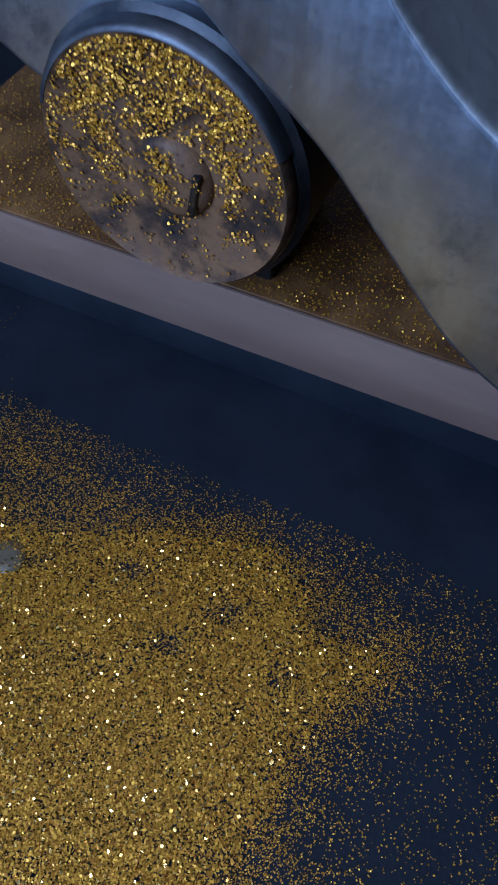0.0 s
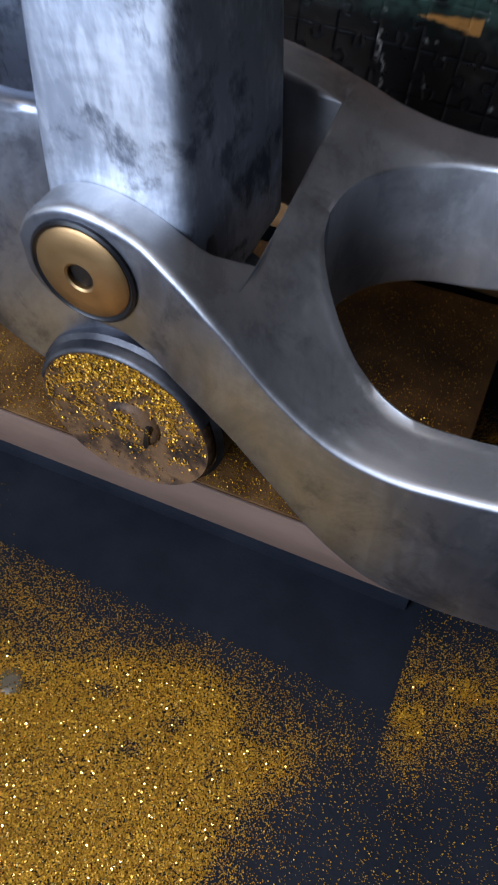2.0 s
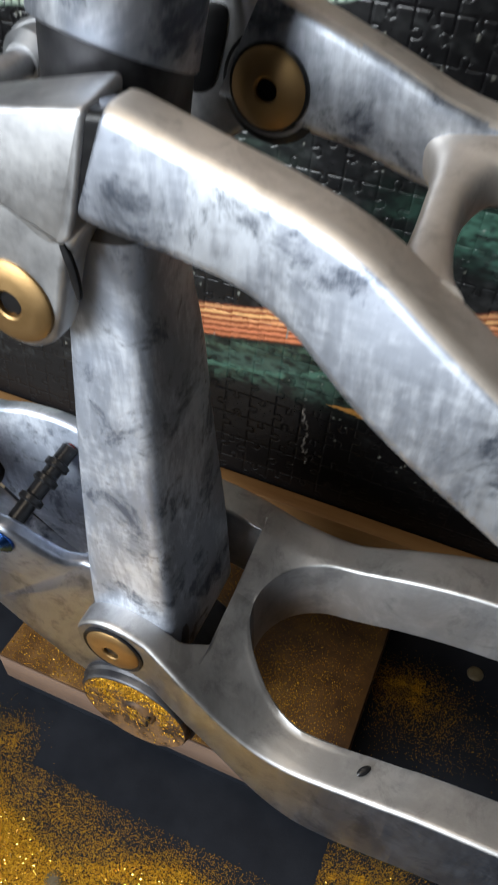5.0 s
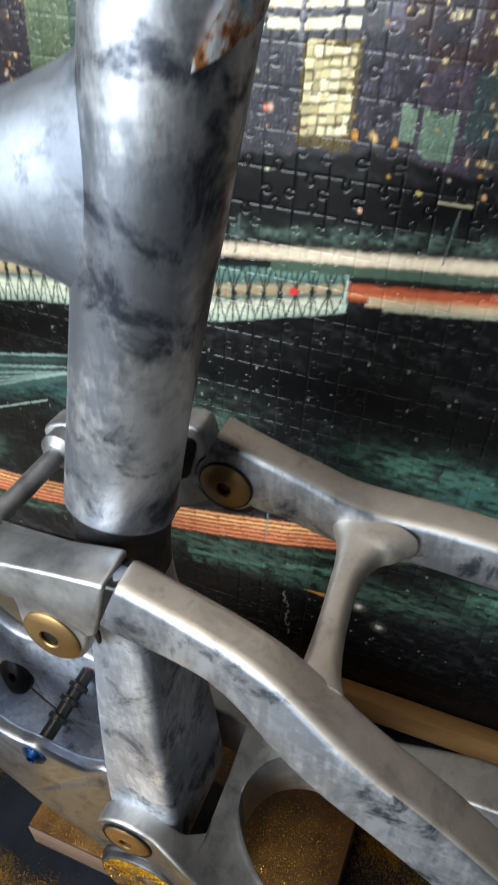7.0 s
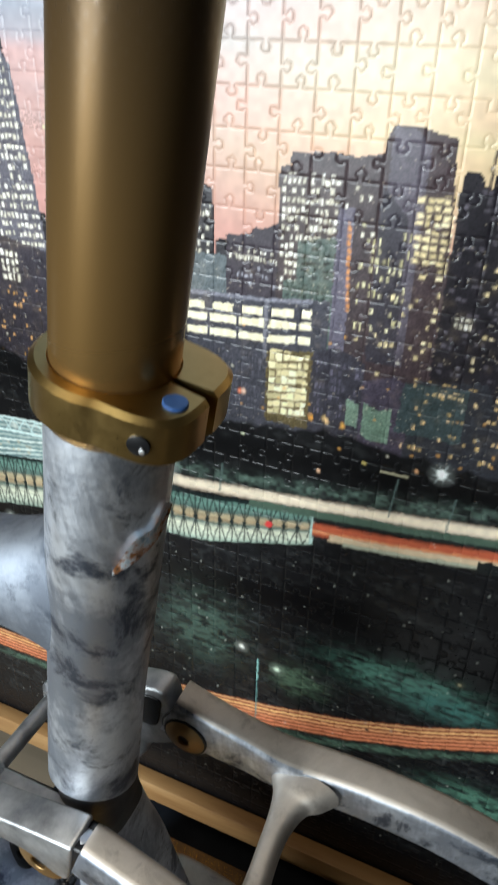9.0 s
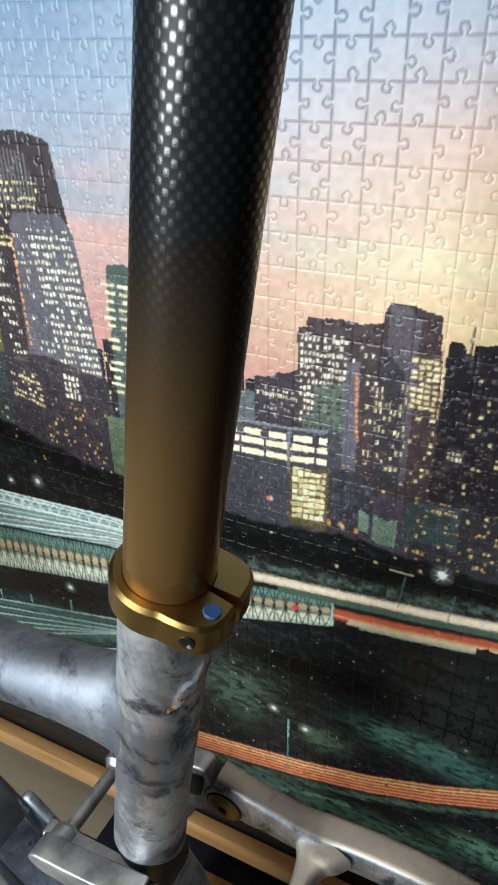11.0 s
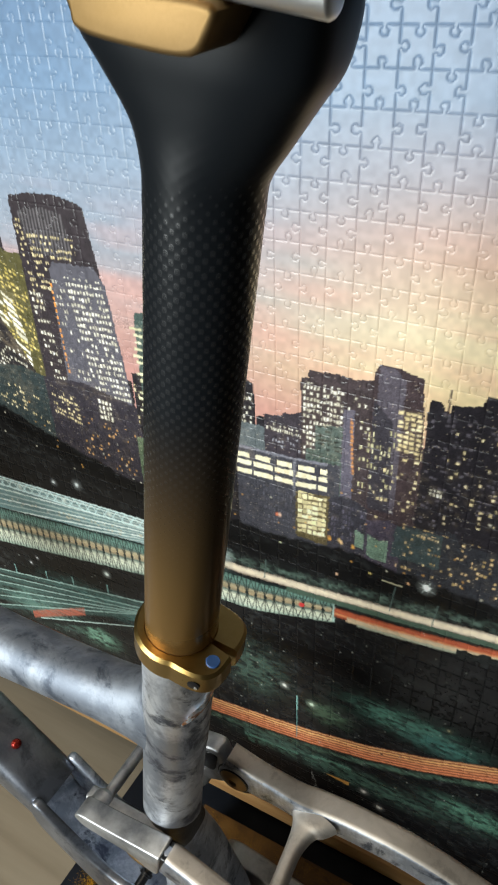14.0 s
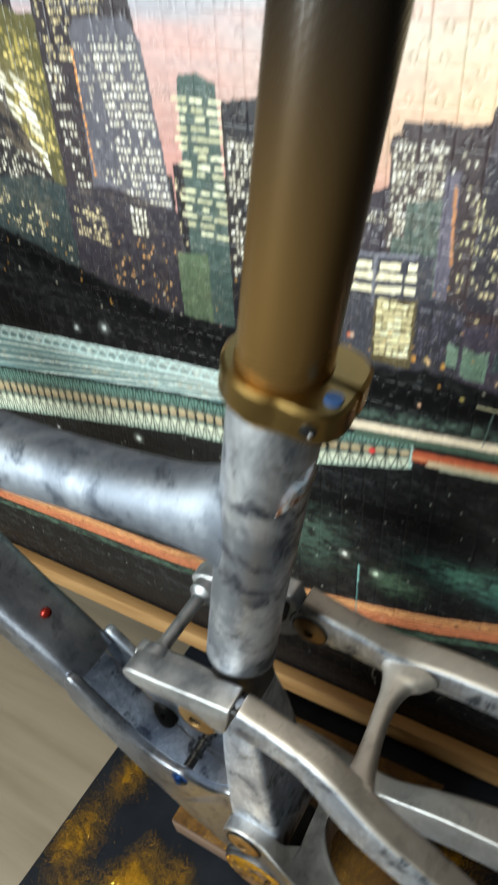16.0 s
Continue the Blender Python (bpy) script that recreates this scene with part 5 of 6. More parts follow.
    mix(soft(np.abs(v - valley) - 0.014, 0.024) * (u > -0.45) * 0.95, (0.0015, 0.0015, 0.002))
    weft = np.clip(1.6 * clouded(u, v, 0.0070, 0.0028, 40) * (0.35 + clouded(u, v, 0.0024, 0.0017, 41)) - 0.06, 0.10, 1.1)
    for cu, cv, ru, rv, c in ((0.020, 0.274, 0.042, 0.013, (0.085, 0.215, 0.165)), (0.045, 0.266, 0.025, 0.010, (0.05, 0.15, 0.13)), (-0.056, 0.240, 0.018, 0.012, (0.06, 0.10, 0.065)), (-0.135, 0.262, 0.028, 0.028, (0.045, 0.075, 0.060)), (0.09, 0.185, 0.035, 0.012, (0.06, 0.14, 0.10)), (-0.3385, 0.198, 0.022, 0.012, (0.13, 0.25, 0.18)), (-0.43, 0.205, 0.05, 0.020, (0.10, 0.18, 0.15)), (-0.30, 0.262, 0.07, 0.014, (0.05, 0.13, 0.12)), (-0.02, 0.16, 0.07, 0.012, (0.045, 0.085, 0.065)), (-0.10, 0.154, 0.06, 0.010, (0.06, 0.11, 0.09))):
        mix(np.exp(-(((u - cu) / ru) ** 2) - ((v - cv) / rv) ** 2) * weft * 1.5, c)
    slip = (u < -0.225) * np.clip((-0.225 - u) / 0.03, 0, 1)
    for k, (a, b) in enumerate(((0.2368, 0.2883), (0.226, 0.2790), (0.214, 0.274), (0.200, 0.2715), (0.188, 0.2700), (0.172, 0.2690))):
        run = a + (b - a) * (u + 0.4968) / 0.2293
        mix(soft(np.abs(v - run) - 0.0009, 0.0014) * slip * 0.75, (0.36, 0.52, 0.47))
        mix(soft(np.abs(v - run + 0.004) - 0.0025, 0.004) * slip * 0.5, (0.07, 0.14, 0.125))
    for cu in (-0.45, -0.40, -0.36, -0.31):
        foot = 0.2368 + 0.0515 * (cu + 0.4968) / 0.2293
        mix(soft(np.abs(u - cu) - 0.0009, 0.001) * (v > foot) * (v < foot + 0.014), (0.16, 0.30, 0.28))
    embers = 0.205 + 0.55 * (u + 0.40)
    mix(soft(np.abs(v - embers) - 0.006, 0.003) * (u > -0.442) * (u < -0.352) * (0.4 + 0.6 * clouded(u, v, 0.03, 0.0016, 42)), (0.40, 0.11, 0.07))
    mix(soft(np.abs(v - 0.204 - 0.42 * (u + 0.3655)) - 0.0035, 0.002) * (u > -0.43) * (u < -0.26), (0.010, 0.014, 0.014))
    mix(soft(np.abs(v - 0.2085 - 0.42 * (u + 0.3655)) - 0.0008, 0.001) * (u > -0.43) * (u < -0.26), (0.40, 0.52, 0.48))
    orange = along([(-0.60, 0.150), (-0.30, 0.160), (-0.193, 0.171), (-0.128, 0.182), (-0.074, 0.193), (-0.016, 0.209), (0.036, 0.229), (0.083, 0.252), (0.20, 0.31)])
    mix(soft(np.abs(v - orange) - 0.0110, 0.003), (0.26, 0.075, 0.032))
    for k in range(6):
        mix(soft(np.abs(v - orange - (k - 2.5) * 0.0038) - 0.0010, 0.0012) * (0.75 + 0.25 * flow), ((0.62, 0.21, 0.10), (0.70, 0.24, 0.12), (0.66, 0.25, 0.12), (0.72, 0.33, 0.15), (0.78, 0.43, 0.18), (0.60, 0.30, 0.14))[k])
    mix(soft(np.hypot((u + 0.002) / 1.5, v - 0.2165) - 0.0011, 0.001), (0.03, 0.02, 0.02))
    mix(soft(np.abs(v - orange + 0.034 - 0.002 * np.sin(u * 80)) - 0.0022, 0.002) * (u > -0.15) * (u < -0.03) * np.clip(weft, 0, 1), (0.09, 0.20, 0.15))
    mix(soft(np.abs(v - orange + 0.040) - 0.0035, 0.002) * (u > -0.15) * (u < -0.03) * (np.sin(u * 520) > -0.6) * np.clip(weft, 0, 1), (0.06, 0.12, 0.09))
    mix(soft(np.abs(v - orange + 0.0175) - 0.004, 0.004) * 0.7 * weft, (0.08, 0.14, 0.10))
    mix(soft(np.abs(v - 0.1435) - 0.12 * (u + 0.058), 0.001) * (u > -0.058) * (u < -0.031), (0.58, 0.28, 0.07))
    mix(soft(v - along([(-0.60, 0.02), (-0.20, 0.125), (-0.06, 0.132), (-0.02, 0.11), (0.03, 0.09), (0.20, 0.08)]), 0.006), (0.006, 0.006, 0.007))
    for k in range(320):
        cu, cv = rng.uniform(-0.55, 0.18), rng.uniform(0.09, 0.40)
        spot(cu, cv, 0.0004, 0.0010, (0.50, 0.52, 0.46), 0.6, 1 + 0.8 * (k % 2))
    for cu, cv, r, c in ((0.016, 0.4417, 0.0030, (0.88, 0.97, 0.92)), (-0.1024, 0.2554, 0.0022, (0.85, 0.85, 0.78)), (-0.0736, 0.2446, 0.0026, (0.70, 0.85, 0.66)), (-0.323, 0.420, 0.0026, (0.85, 0.92, 0.92)), (-0.354, 0.413, 0.0018, (0.8, 0.85, 0.85)), (-0.3072, 0.3095, 0.0024, (0.85, 0.92, 0.85)), (-0.496, 0.240, 0.0026, (0.85, 0.92, 0.88)), (-0.42, 0.277, 0.0014, (0.7, 0.7, 0.7)), (-0.408, 0.289, 0.0013, (0.7, 0.7, 0.7)), (0.052, 0.290, 0.0014, (0.40, 0.36, 0.22)), (-0.015, 0.143, 0.0024, (0.75, 0.68, 0.62)), (0.002, 0.128, 0.0024, (0.7, 0.66, 0.6))):
        spot(cu, cv, r * 1.2, r * 3.6, c, 0.22)
        spot(cu, cv, r * 0.7, r * 1.2, c)
    # the brightest lamp, drawn as a little star
    for k in range(4):
        ca, sa = math.cos(radians(20 + 45 * k)), math.sin(radians(20 + 45 * k))
        along_ray, off = (u - 0.016) * ca + (v - 0.4417) * sa, (v - 0.4417) * ca - (u - 0.016) * sa
        mix(soft(np.abs(off) - 0.0003, 0.0008) * np.clip(1 - np.abs(along_ray) / (0.0085 if k % 2 else 0.0060), 0, 1), (0.85, 0.97, 0.95))
    spot(0.016, 0.4417, 0.0026, 0.0012, (0.95, 1.0, 0.98))
    mix(soft(np.abs(u + 0.0889) - 0.0005, 0.001) * (v > 0.1827) * (v < 0.2484), (0.10, 0.21, 0.20))
    mix(soft(np.abs(u + 0.0890) - 0.0005, 0.001) * (v > 0.225) * (v < 0.2484), (0.25, 0.50, 0.46))
    # pale scuffs low on the print
    for cu, cv, ch in ((-0.067, 0.110, 0.014), (-0.064, 0.092, 0.009), (-0.0705, 0.128, 0.006)):
        wave = cu + 0.0007 * np.sin(v * 320 + cu * 900) + 0.0004 * np.sin(v * 900)
        mix(soft(np.abs(u - wave) - 0.0003, 0.0009) * soft(np.abs(v - cv) - ch, 0.004) * (clouded(u, v, 0.004, 0.003, 50) > 0.35) * 0.8, (0.55, 0.53, 0.50))
    col[:] *= (0.90 + 0.20 * clouded(u, v, 0.0035, 0.0035, 51))[..., None]
    return np.clip(col, 0.001, 0.95)


PIECE_U, PIECE_V, CELL = 0.0178, 0.0192, 0.00080
COLS, ROWS_N = int((U1 - U0) / PIECE_U), int((V1 - V0) / PIECE_V)


def jigsaw():
    """Piece by piece sheets on a fine grid, with knobs, sunk joints and the print as a colour attribute."""
    nu, nv = int(COLS * PIECE_U / CELL), int(ROWS_N * PIECE_V / CELL)
    gu, gv = np.linspace(U0, U0 + COLS * PIECE_U, nu + 1), np.linspace(V0, V0 + ROWS_N * PIECE_V, nv + 1)
    rng = np.random.RandomState(3)
    wob = rng.uniform(-0.5, 0.5, (COLS + 2, ROWS_N + 2, 8))

    def owner(u, v):
        """Column and row of the piece that holds each point, and how far in it is from its nearest edge."""
        a, b = (u - U0) / PIECE_U, (v - V0) / PIECE_V
        ia, ib = np.clip(np.floor(a).astype(int), 0, COLS - 1), np.clip(np.floor(b).astype(int), 0, ROWS_N - 1)
        best_c, best_r = ia.copy(), ib.copy()
        fa, fb = a - ia, b - ib
        dist = np.minimum(np.minimum(fa, 1 - fa) * PIECE_U, np.minimum(fb, 1 - fb) * PIECE_V)
        for axis in (0, 1):
            for step in (0, 1):
                # the edge at the low (step 0) or high (step 1) side of the cell along this axis
                ec, er = (ia + step, ib) if axis == 0 else (ia, ib + step)
                w = wob[np.clip(ec, 0, COLS + 1), np.clip(er, 0, ROWS_N + 1)]
                k = 4 * axis
                way = np.where(w[..., k] > 0, 1.0, -1.0)
                inner = (ec > 0) & (ec < COLS) if axis == 0 else (er > 0) & (er < ROWS_N)
                along_e = (fb if axis == 0 else fa) - 0.5 - 0.16 * w[..., k + 1]
                across = ((fa if axis == 0 else fb) - step) * way
                size = 0.115 + 0.02 * w[..., k + 2]
                ra = along_e * (PIECE_V if axis == 0 else PIECE_U)
                rb = across * (PIECE_U if axis == 0 else PIECE_V)
                s = size * 0.0185
                bulb = np.hypot(ra * 0.95, rb - 0.0030) - s
                neck = np.maximum(np.abs(ra) - s * 0.62, np.abs(rb - 0.0010) - 0.0014)
                knob = np.where(inner, np.minimum(bulb, neck), 1.0)
                dist = np.where(inner & (np.abs(ra) < s * 0.62) & (np.abs(rb) < 0.0012), np.maximum(np.abs(knob), 0.0), dist)
                dist = np.minimum(dist, np.where(np.abs(knob) < 0.004, np.abs(knob), dist))
                cross = (knob < 0) & (rb > 0)
                inside_cell = np.where(way > 0, 0, -1)
                # a knob belongs to the piece behind the edge, against the way it points
                lowc = ec - 1 if axis == 0 else er - 1
                host = np.where(way > 0, lowc, lowc + 1)
                if axis == 0:
                    best_c = np.where(cross & inner, host, best_c)
                else:
                    best_r = np.where(cross & inner, host, best_r)
        return best_c, best_r, dist

    mu, mv = np.meshgrid((gu[1:] + gu[:-1]) / 2, (gv[1:] + gv[:-1]) / 2, indexing="ij")
    pc, pr, _ = owner(mu, mv)
    ident = pc * ROWS_N + pr
    vu, vv = np.meshgrid(gu, gv, indexing="ij")
    _, _, dist = owner(vu, vv)
    edge = np.zeros(vu.shape, bool)
    edge[1:-1, 1:-1] = (ident[1:, 1:] != ident[:-1, 1:]) | (ident[1:, 1:] != ident[1:, :-1]) | (ident[1:, 1:] != ident[:-1, :-1]) | (ident[:-1, 1:] != ident[:-1, :-1]) | (ident[1:, :-1] != ident[:-1, :-1])
    height = np.where(edge, -0.00017, 0.0)
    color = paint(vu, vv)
    color = np.where(edge[..., None], color * 0.92 + 0.004, color)
    # the sheet runs close up to each joint, so that the joints are narrow
    snug = []
    for axis, at in ((0, vu), (1, vv)):
        before, after = np.roll(edge, 1, axis), np.roll(edge, -1, axis)
        snug.append(at + 0.76 * CELL * (after.astype(float) - before) * ~edge)
    return ident, snug[0], snug[1], height, color


def puzzle_material():
    m, nodes, links, bsdf = material("glossy_puzzle_print")
    at = nodes.new("ShaderNodeVertexColor")
    at.layer_name = "print"
    links.new(at.outputs[0], bsdf.inputs["Base Color"])
    tc = nodes.new("ShaderNodeTexCoord")
    n = noise_node(nodes, links, tc.outputs["Object"], 900, 2, 0.5)
    mr = nodes.new("ShaderNodeMapRange")
    mr.inputs["To Min"].default_value, mr.inputs["To Max"].default_value = 0.24, 0.36
    links.new(n.outputs[0], mr.inputs["Value"])
    links.new(mr.outputs[0], bsdf.inputs["Roughness"])
    b = nodes.new("ShaderNodeBump")
    b.inputs["Strength"].default_value, b.inputs["Distance"].default_value = 0.12, 0.0003
    links.new(n.outputs[0], b.inputs["Height"])
    links.new(b.outputs[0], bsdf.inputs["Normal"])
    bsdf.inputs["Specular IOR Level"].default_value = 0.29
    return m


PRINT = puzzle_material()


def print_sheet(name, cells, data, label="", kind=""):
    """One mesh of the given cells (indices i, j) of the puzzle grid."""
    ident, vu, vv, height, color = data
    i, j = cells
    nv = vu.shape[1]
    corner = np.stack([i * nv + j, (i + 1) * nv + j, (i + 1) * nv + j + 1, i * nv + j + 1], 1)
    uniq, inv = np.unique(corner, return_inverse=True)
    inv = inv.reshape(corner.shape)
    u, v, h = vu.ravel()[uniq], vv.ravel()[uniq], height.ravel()[uniq]
    me = bpy.data.meshes.new(name)
    me.vertices.add(len(uniq))
    me.loops.add(inv.size)
    me.polygons.add(len(inv))
    pts = np.stack([u, v, h, np.ones_like(u)], 1) @ np.array(PANEL).T
    me.vertices.foreach_set("co", pts[:, :3].astype(np.float32).ravel())
    me.loops.foreach_set("vertex_index", inv.astype(np.int32).ravel())
    me.polygons.foreach_set("loop_start", (np.arange(len(inv)) * 4).astype(np.int32))
    me.update(calc_edges=True)
    att = me.color_attributes.new("print", "FLOAT_COLOR", "POINT")
    rgba = np.concatenate([color.reshape(-1, 3)[uniq], np.ones((len(uniq), 1))], 1)
    att.data.foreach_set("color", rgba.astype(np.float32).ravel())
    me.polygons.foreach_set("use_smooth", np.ones(len(inv), bool))
    me.materials.append(PRINT)
    return put_under(new(name, me), panel, label, kind)


def lay_puzzle():
    data = jigsaw()
    ident = data[0]
    pu = U0 + (np.arange(COLS * ROWS_N) // ROWS_N + 0.5) * PIECE_U
    pv = V0 + (np.arange(COLS * ROWS_N) % ROWS_N + 0.5) * PIECE_V
    near = (pu > -0.155) & (pu < 0.115) & (pv > 0.50) & (pv < 0.86)
    order = np.argsort(ident.ravel(), kind="stable")
    ids = ident.ravel()[order]
    ii, jj = np.divmod(order, ident.shape[1])
    start = np.searchsorted(ids, np.arange(COLS * ROWS_N + 1))
    rest = []
    for k in range(COLS * ROWS_N):
        a, b = start[k], start[k + 1]
        if b <= a:
            continue
        if near[k]:
            print_sheet("puzzle_piece", (ii[a:b], jj[a:b]), data)
        else:
            rest.append(np.arange(a, b))
    rest = np.concatenate(rest)
    print_sheet("puzzle_rest", (ii[rest], jj[rest]), data, "interlocked printed puzzle pieces", "stuff")


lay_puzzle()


# ---- glitter ----
def glitter_material():
    m, nodes, links, bsdf = material("gold_glitter")
    geo = nodes.new("ShaderNodeNewGeometry")
    r = ramp(nodes, [(0.0, (0.30, 0.125, 0.003)), (0.5, (0.51, 0.255, 0.008)), (1.0, (0.74, 0.42, 0.024))])
    links.new(geo.outputs["Random Per Island"], r.inputs[0])
    links.new(r.outputs[0], bsdf.inputs["Base Color"])
    bsdf.inputs["Metallic"].default_value, bsdf.inputs["Roughness"].default_value = 0.55, 0.42
    return m


GLITTER = glitter_material()
GLINT = surface("shiny_gold_flake", [(0.80, 0.50, 0.10), (0.90, 0.62, 0.20)], 300, (0.16, 0.28), 1.0)


def flakes(name, pts, normals_about, size, tilt, parent=None, label="", seed=5, mat=None):
    """Small flat flakes strewn at pts, tilted at random about the given normal."""
    rng = np.random.RandomState(seed)
    n = len(pts)
    z = np.array(normals_about, float) + rng.normal(0, tilt, (n, 3))
    z /= np.linalg.norm(z, axis=1)[:, None]
    a = np.cross(z, rng.normal(0, 1, (n, 3)))
    a /= np.linalg.norm(a, axis=1)[:, None]
    b = np.cross(z, a)
    s = size * rng.uniform(0.55, 1.25, (n, 1))
    s2 = s * rng.uniform(0.6, 1.0, (n, 1))
    v = np.stack([pts + a * s, pts + b * s2, pts - a * s, pts - b * s2], 1).reshape(-1, 3)
    me = bpy.data.meshes.new(name)
    me.vertices.add(4 * n)
    me.loops.add(4 * n)
    me.polygons.add(n)
    me.vertices.foreach_set("co", v.astype(np.float32).ravel())
    me.loops.foreach_set("vertex_index", np.arange(4 * n, dtype=np.int32))
    me.polygons.foreach_set("loop_start", (np.arange(n) * 4).astype(np.int32))
    me.update(calc_edges=True)
    me.materials.append(mat or GLITTER)
    ob = new(name, me)
    if parent:
        return put_under(ob, parent, label, "stuff")
    return tagged(ob, label, "glitter", kind="stuff")


def strewn(x, y):
    """How thickly the glitter lies on the board, from 0 to 1."""
    def inside(edge):
        far = np.full(x.shape, 1e9)
        hit = np.zeros(x.shape, bool)
        for (ax, ay), (bx, by) in zip(edge, edge[1:] + edge[:1]):
            t = np.clip(((x - ax) * (bx - ax) + (y - ay) * (by - ay)) / ((bx - ax) ** 2 + (by - ay) ** 2), 0, 1)
            far = np.minimum(far, np.hypot(x - ax - t * (bx - ax), y - ay - t * (by - ay)))
            cross = (ay > y) != (by > y)
            hit ^= cross & (x < (bx - ax) * (y - ay) / (by - ay + 1e-12) + ax)
        return np.where(hit, far, -far)

    core = inside([(-0.215, 0.085), (-0.150, 0.062), (-0.114, 0.053), (-0.096, 0.053), (-0.069, 0.067), (-0.041, 0.074), (-0.025, 0.067), (-0.009, 0.063), (0.001, 0.057), (-0.006, 0.047), (-0.012, 0.035), (-0.014, 0.022), (-0.013, 0.002), (-0.030, -0.060), (-0.16, -0.060), (-0.24, 0.02)])
    skirt = inside([(-0.215, 0.110), (-0.150, 0.091), (-0.114, 0.084), (-0.086, 0.083), (-0.057, 0.080), (-0.032, 0.085), (-0.009, 0.083), (0.019, 0.072), (0.022, 0.061), (0.010, 0.052), (0.001, 0.037), (0.005, 0.009), (0.0, -0.03), (-0.02, -0.07), (-0.2, -0.07), (-0.25, 0.03)])
    clumps = 0.5 + 0.5 * np.sin(x * 210 + 2.2 * np.sin(y * 160)) * np.sin(y * 260 + 1.8 * np.sin(x * 120 + 1))
    fine = 0.5 + 0.5 * np.sin(x * 900 + 2 * np.sin(y * 700)) * np.sin(y * 1000 + 2 * np.sin(x * 800))
    dunes = 0.5 + 0.5 * np.sin(x * 95 + 2.5 * np.sin(y * 70 + 1) + 1.2) * np.sin(y * 120 + 2.2 * np.sin(x * 60))
    d = np.clip(core / 0.022 + 0.45, 0, 1) * np.clip(0.62 + 0.7 * dunes + 0.35 * clumps, 0, 1) * (0.82 + 0.18 * fine)
    for cx, cy, rx, ry, lean in ((-0.097, 0.0425, 0.006, 0.004, 0.5), (-0.073, 0.0515, 0.011, 0.003, 0.35), (-0.044, 0.0530, 0.007, 0.006, 0.2), (-0.054, 0.0390, 0.006, 0.004, 0.4), (-0.018, 0.0600, 0.010, 0.005, 0.0), (-0.024, 0.0440, 0.006, 0.007, -0.3)):
        px, py = x - cx, y - cy - lean * (x - cx)
        d = d * (1 - 0.72 * np.exp(-((px / rx) ** 2) - (py / ry) ** 2) * (0.55 + 0.45 * fine))
    d = np.maximum(d, 0.34 * np.clip(skirt / 0.022 + 0.30, 0, 1) * (0.4 + 0.6 * clumps))
    d = np.maximum(d, 0.040 * (x > -0.08) * (x < 0.09) * (y < 0.085))
    patch = lambda cx, cy, rx, ry: np.exp(-(((x - cx) / rx) ** 2) - ((y - cy) / ry) ** 2)
    right = (0.62 * patch(0.050, 0.104, 0.022, 0.016) + 0.50 * patch(0.030, 0.085, 0.010, 0.018) + 0.10 * patch(0.06, 0.09, 0.05, 0.03)) * (x > 0.0222)
    back = 0.60 * patch(0.038, 0.220, 0.018, 0.012) + 0.18 * patch(0.05, 0.205, 0.03, 0.02)
    west = 0.8 * patch(-0.270, 0.150, 0.012, 0.022) + 0.8 * patch(-0.280, 0.075, 0.016, 0.026) + 0.6 * patch(-0.25, 0.03, 0.02, 0.02) + 0.45 * patch(-0.172, 0.092, 0.014, 0.012)
    d = np.maximum(d, np.maximum(np.maximum(right, back), west) * (0.35 + 0.65 * clumps))
    shelter = (y > 0.086) & (x > -0.15) & (x < 0.0222) & (y < 0.16)
    return np.where(shelter, d * 0.04, d)


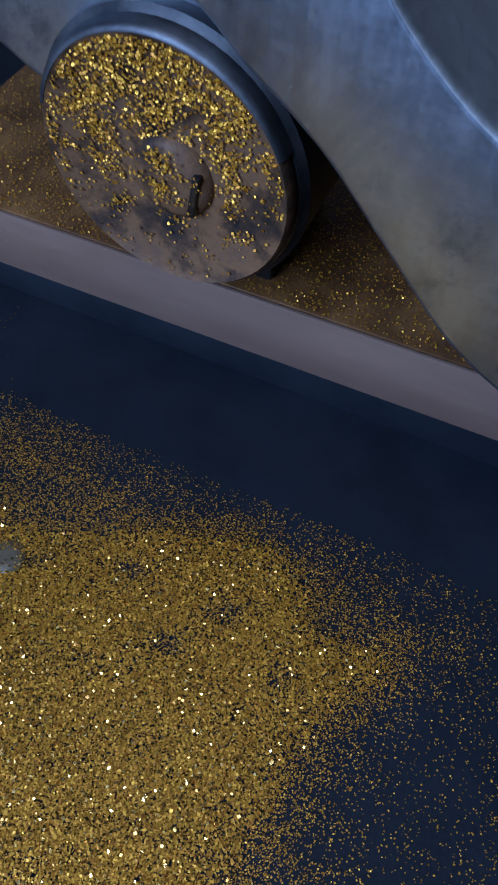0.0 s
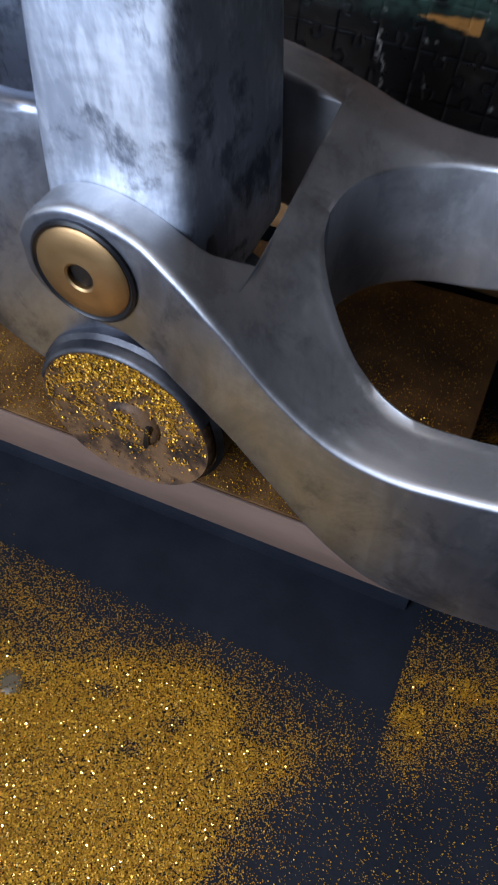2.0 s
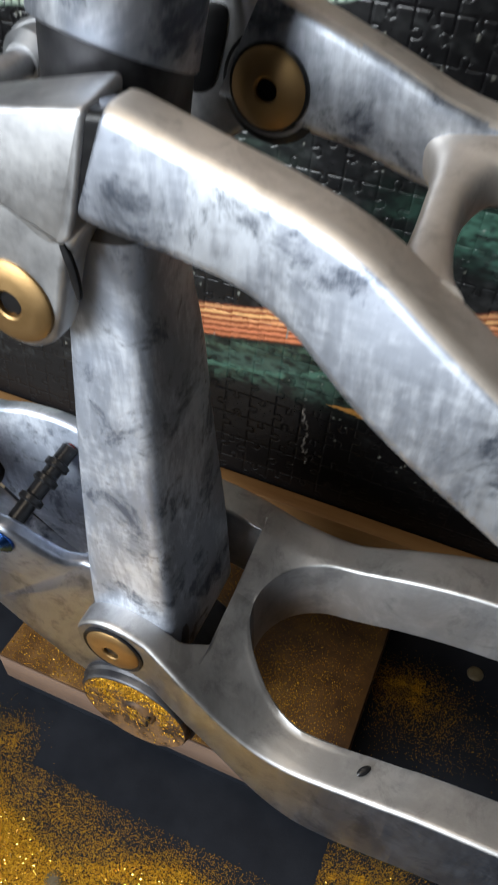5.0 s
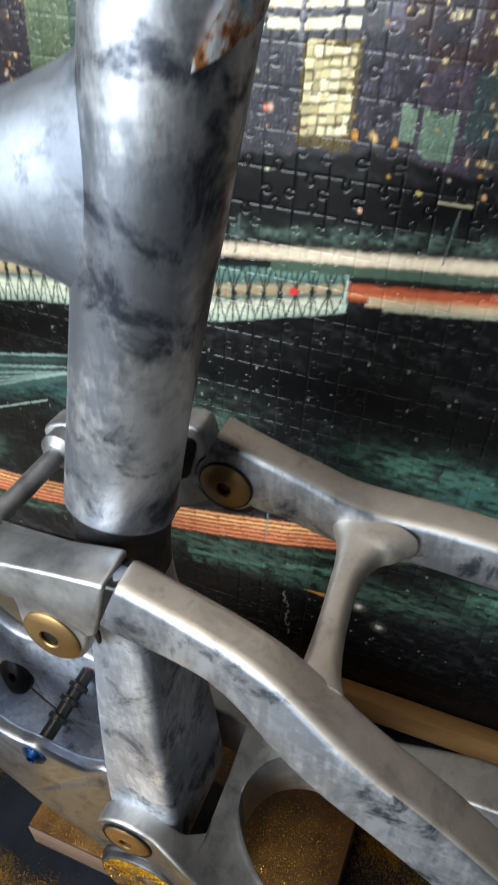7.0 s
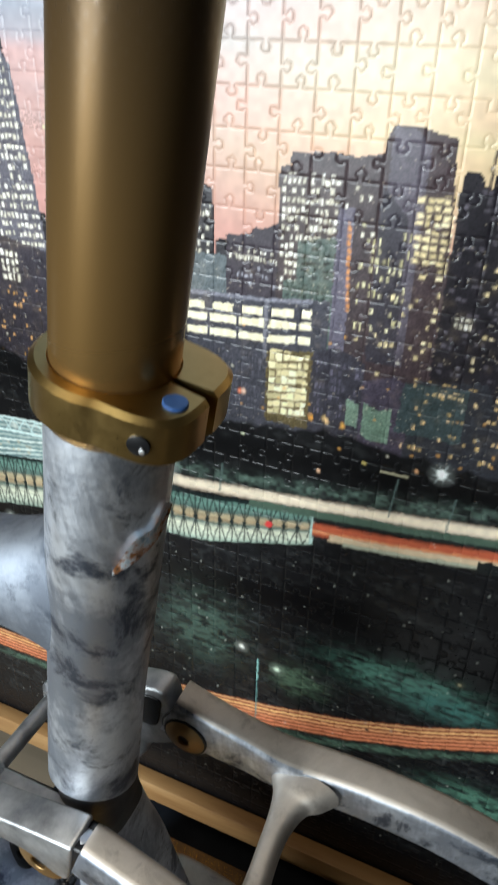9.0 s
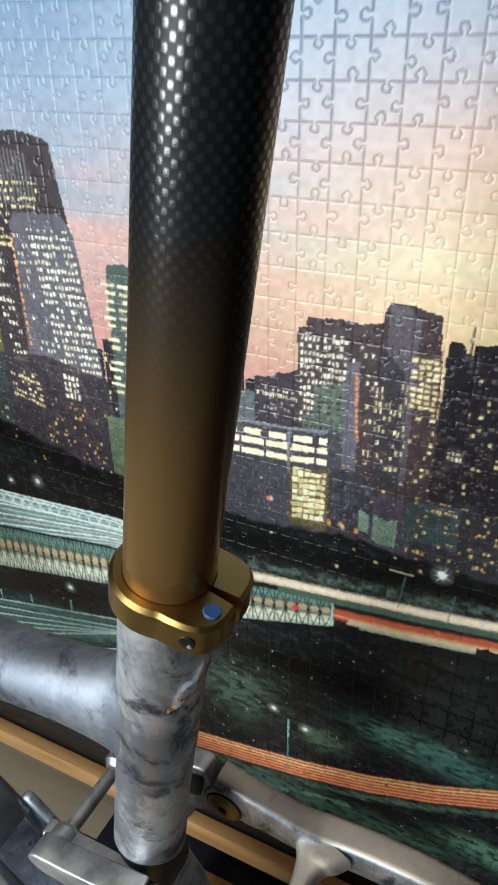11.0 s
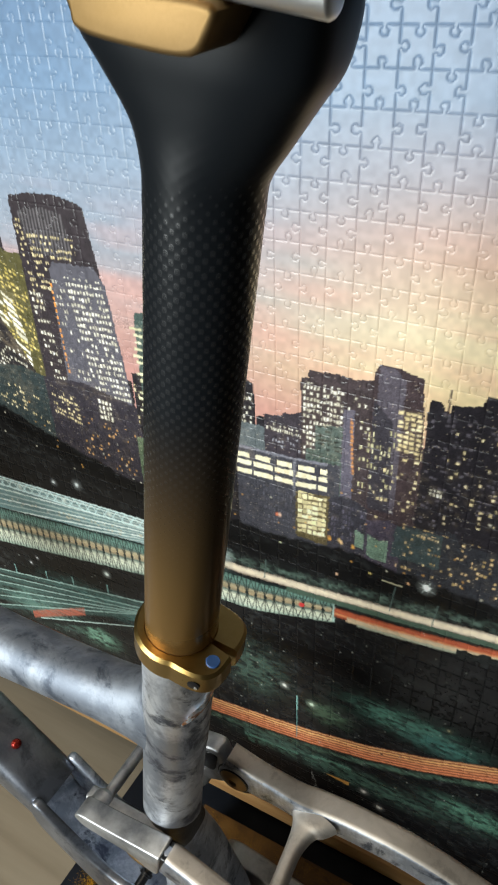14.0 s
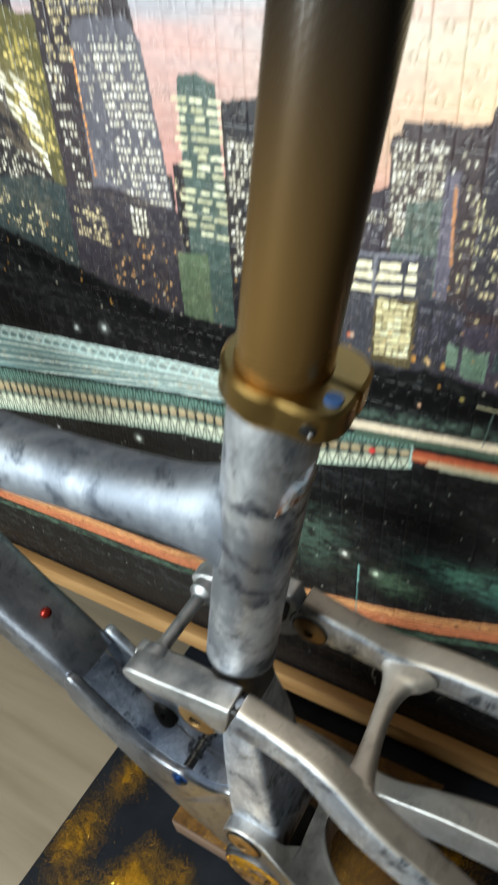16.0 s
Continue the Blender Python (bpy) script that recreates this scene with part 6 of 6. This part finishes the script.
rng = np.random.RandomState(11)
cand = rng.uniform((-0.300, -0.06), (0.10, 0.26), (2000000, 2))
keep = rng.rand(len(cand)) < strewn(cand[:, 0], cand[:, 1])
cand = cand[keep & ~((cand[:, 0] > -0.19) & (cand[:, 0] < 0.017) & (cand[:, 1] > 0.119))]
thick = strewn(cand[:, 0], cand[:, 1])
size = np.where((thick > 0.45) & (rng.rand(len(cand)) < 0.30), 0.00042, 0.00023)[:, None]
flakes("glitter", np.c_[cand, 0.0005 + 0.0006 * rng.rand(len(cand))], (0, 0, 1), size, 0.14, None, "gold glitter strewn over the black board")
spark = cand[(thick > 0.35) & (rng.rand(len(cand)) < 0.030)]
flakes("glitter_glints", np.c_[spark, 0.0013 + 0.0004 * rng.rand(len(spark))], (0, 0, 1), 0.00042, 0.50, None, "larger shiny gold glitter flakes on the black board", 8, GLINT)
top = rng.uniform((-0.188, 0.1225), (0.015, 0.260), (34000, 2))
thick = 0.25 + 0.75 * np.exp(-(((top[:, 0] + 0.10) / 0.08) ** 2) - ((top[:, 1] - 0.14) / 0.05) ** 2) + 0.6 * np.exp(-(((top[:, 0] + 0.025) / 0.025) ** 2) - ((top[:, 1] - 0.165) / 0.025) ** 2)
top = top[rng.rand(len(top)) < thick]
flakes("glitter_dust", np.c_[top, 0.0391 + 0.0003 * rng.rand(len(top))], (0, 0, 1), 0.00032, 0.33, riser, "gold glitter dusted over the board", 6)
r, a = 0.0278 * np.sqrt(rng.rand(13000)), 2 * math.pi * rng.rand(13000)
px, pz = r * np.cos(a), r * np.sin(a)
cake = np.clip(0.24 + 28 * pz - 4 * px + 0.50 * np.sin(px * 420 + 2 * np.sin(pz * 300)) * np.sin(pz * 380), 0.03, 1)
ok = rng.rand(13000) < cake
deep = np.where(np.hypot(px - 0.001, pz + 0.002) < 0.0088, -0.0038, np.interp(r, [0, 0.013, 0.0246, 0.0262], [-0.0006, -0.0012, -0.0024, -0.0030]))
flakes("glitter_cake", np.c_[BBC.x + px, BBC.y + deep - 0.0004, BBC.z + pz][ok], (0, -1, 0.1), 0.00038, 0.42, bb, "gold glitter caked on the cup", 7)

# small pale spots on the board
for x, y in ((-0.1030, 0.0410), (0.0715, 0.0785), (0.0755, 0.2460)):
    ob = link_mesh("pale_spot", *disc((x, y, 0.0002), (0, 0, 1), [(0.0052, 0.0), (0.0048, 0.0007), (0.002, 0.0009)], 24), PEARL)
    tagged(ob, "small pale round blob stuck to the black board", "spot", "pale spots on the board")
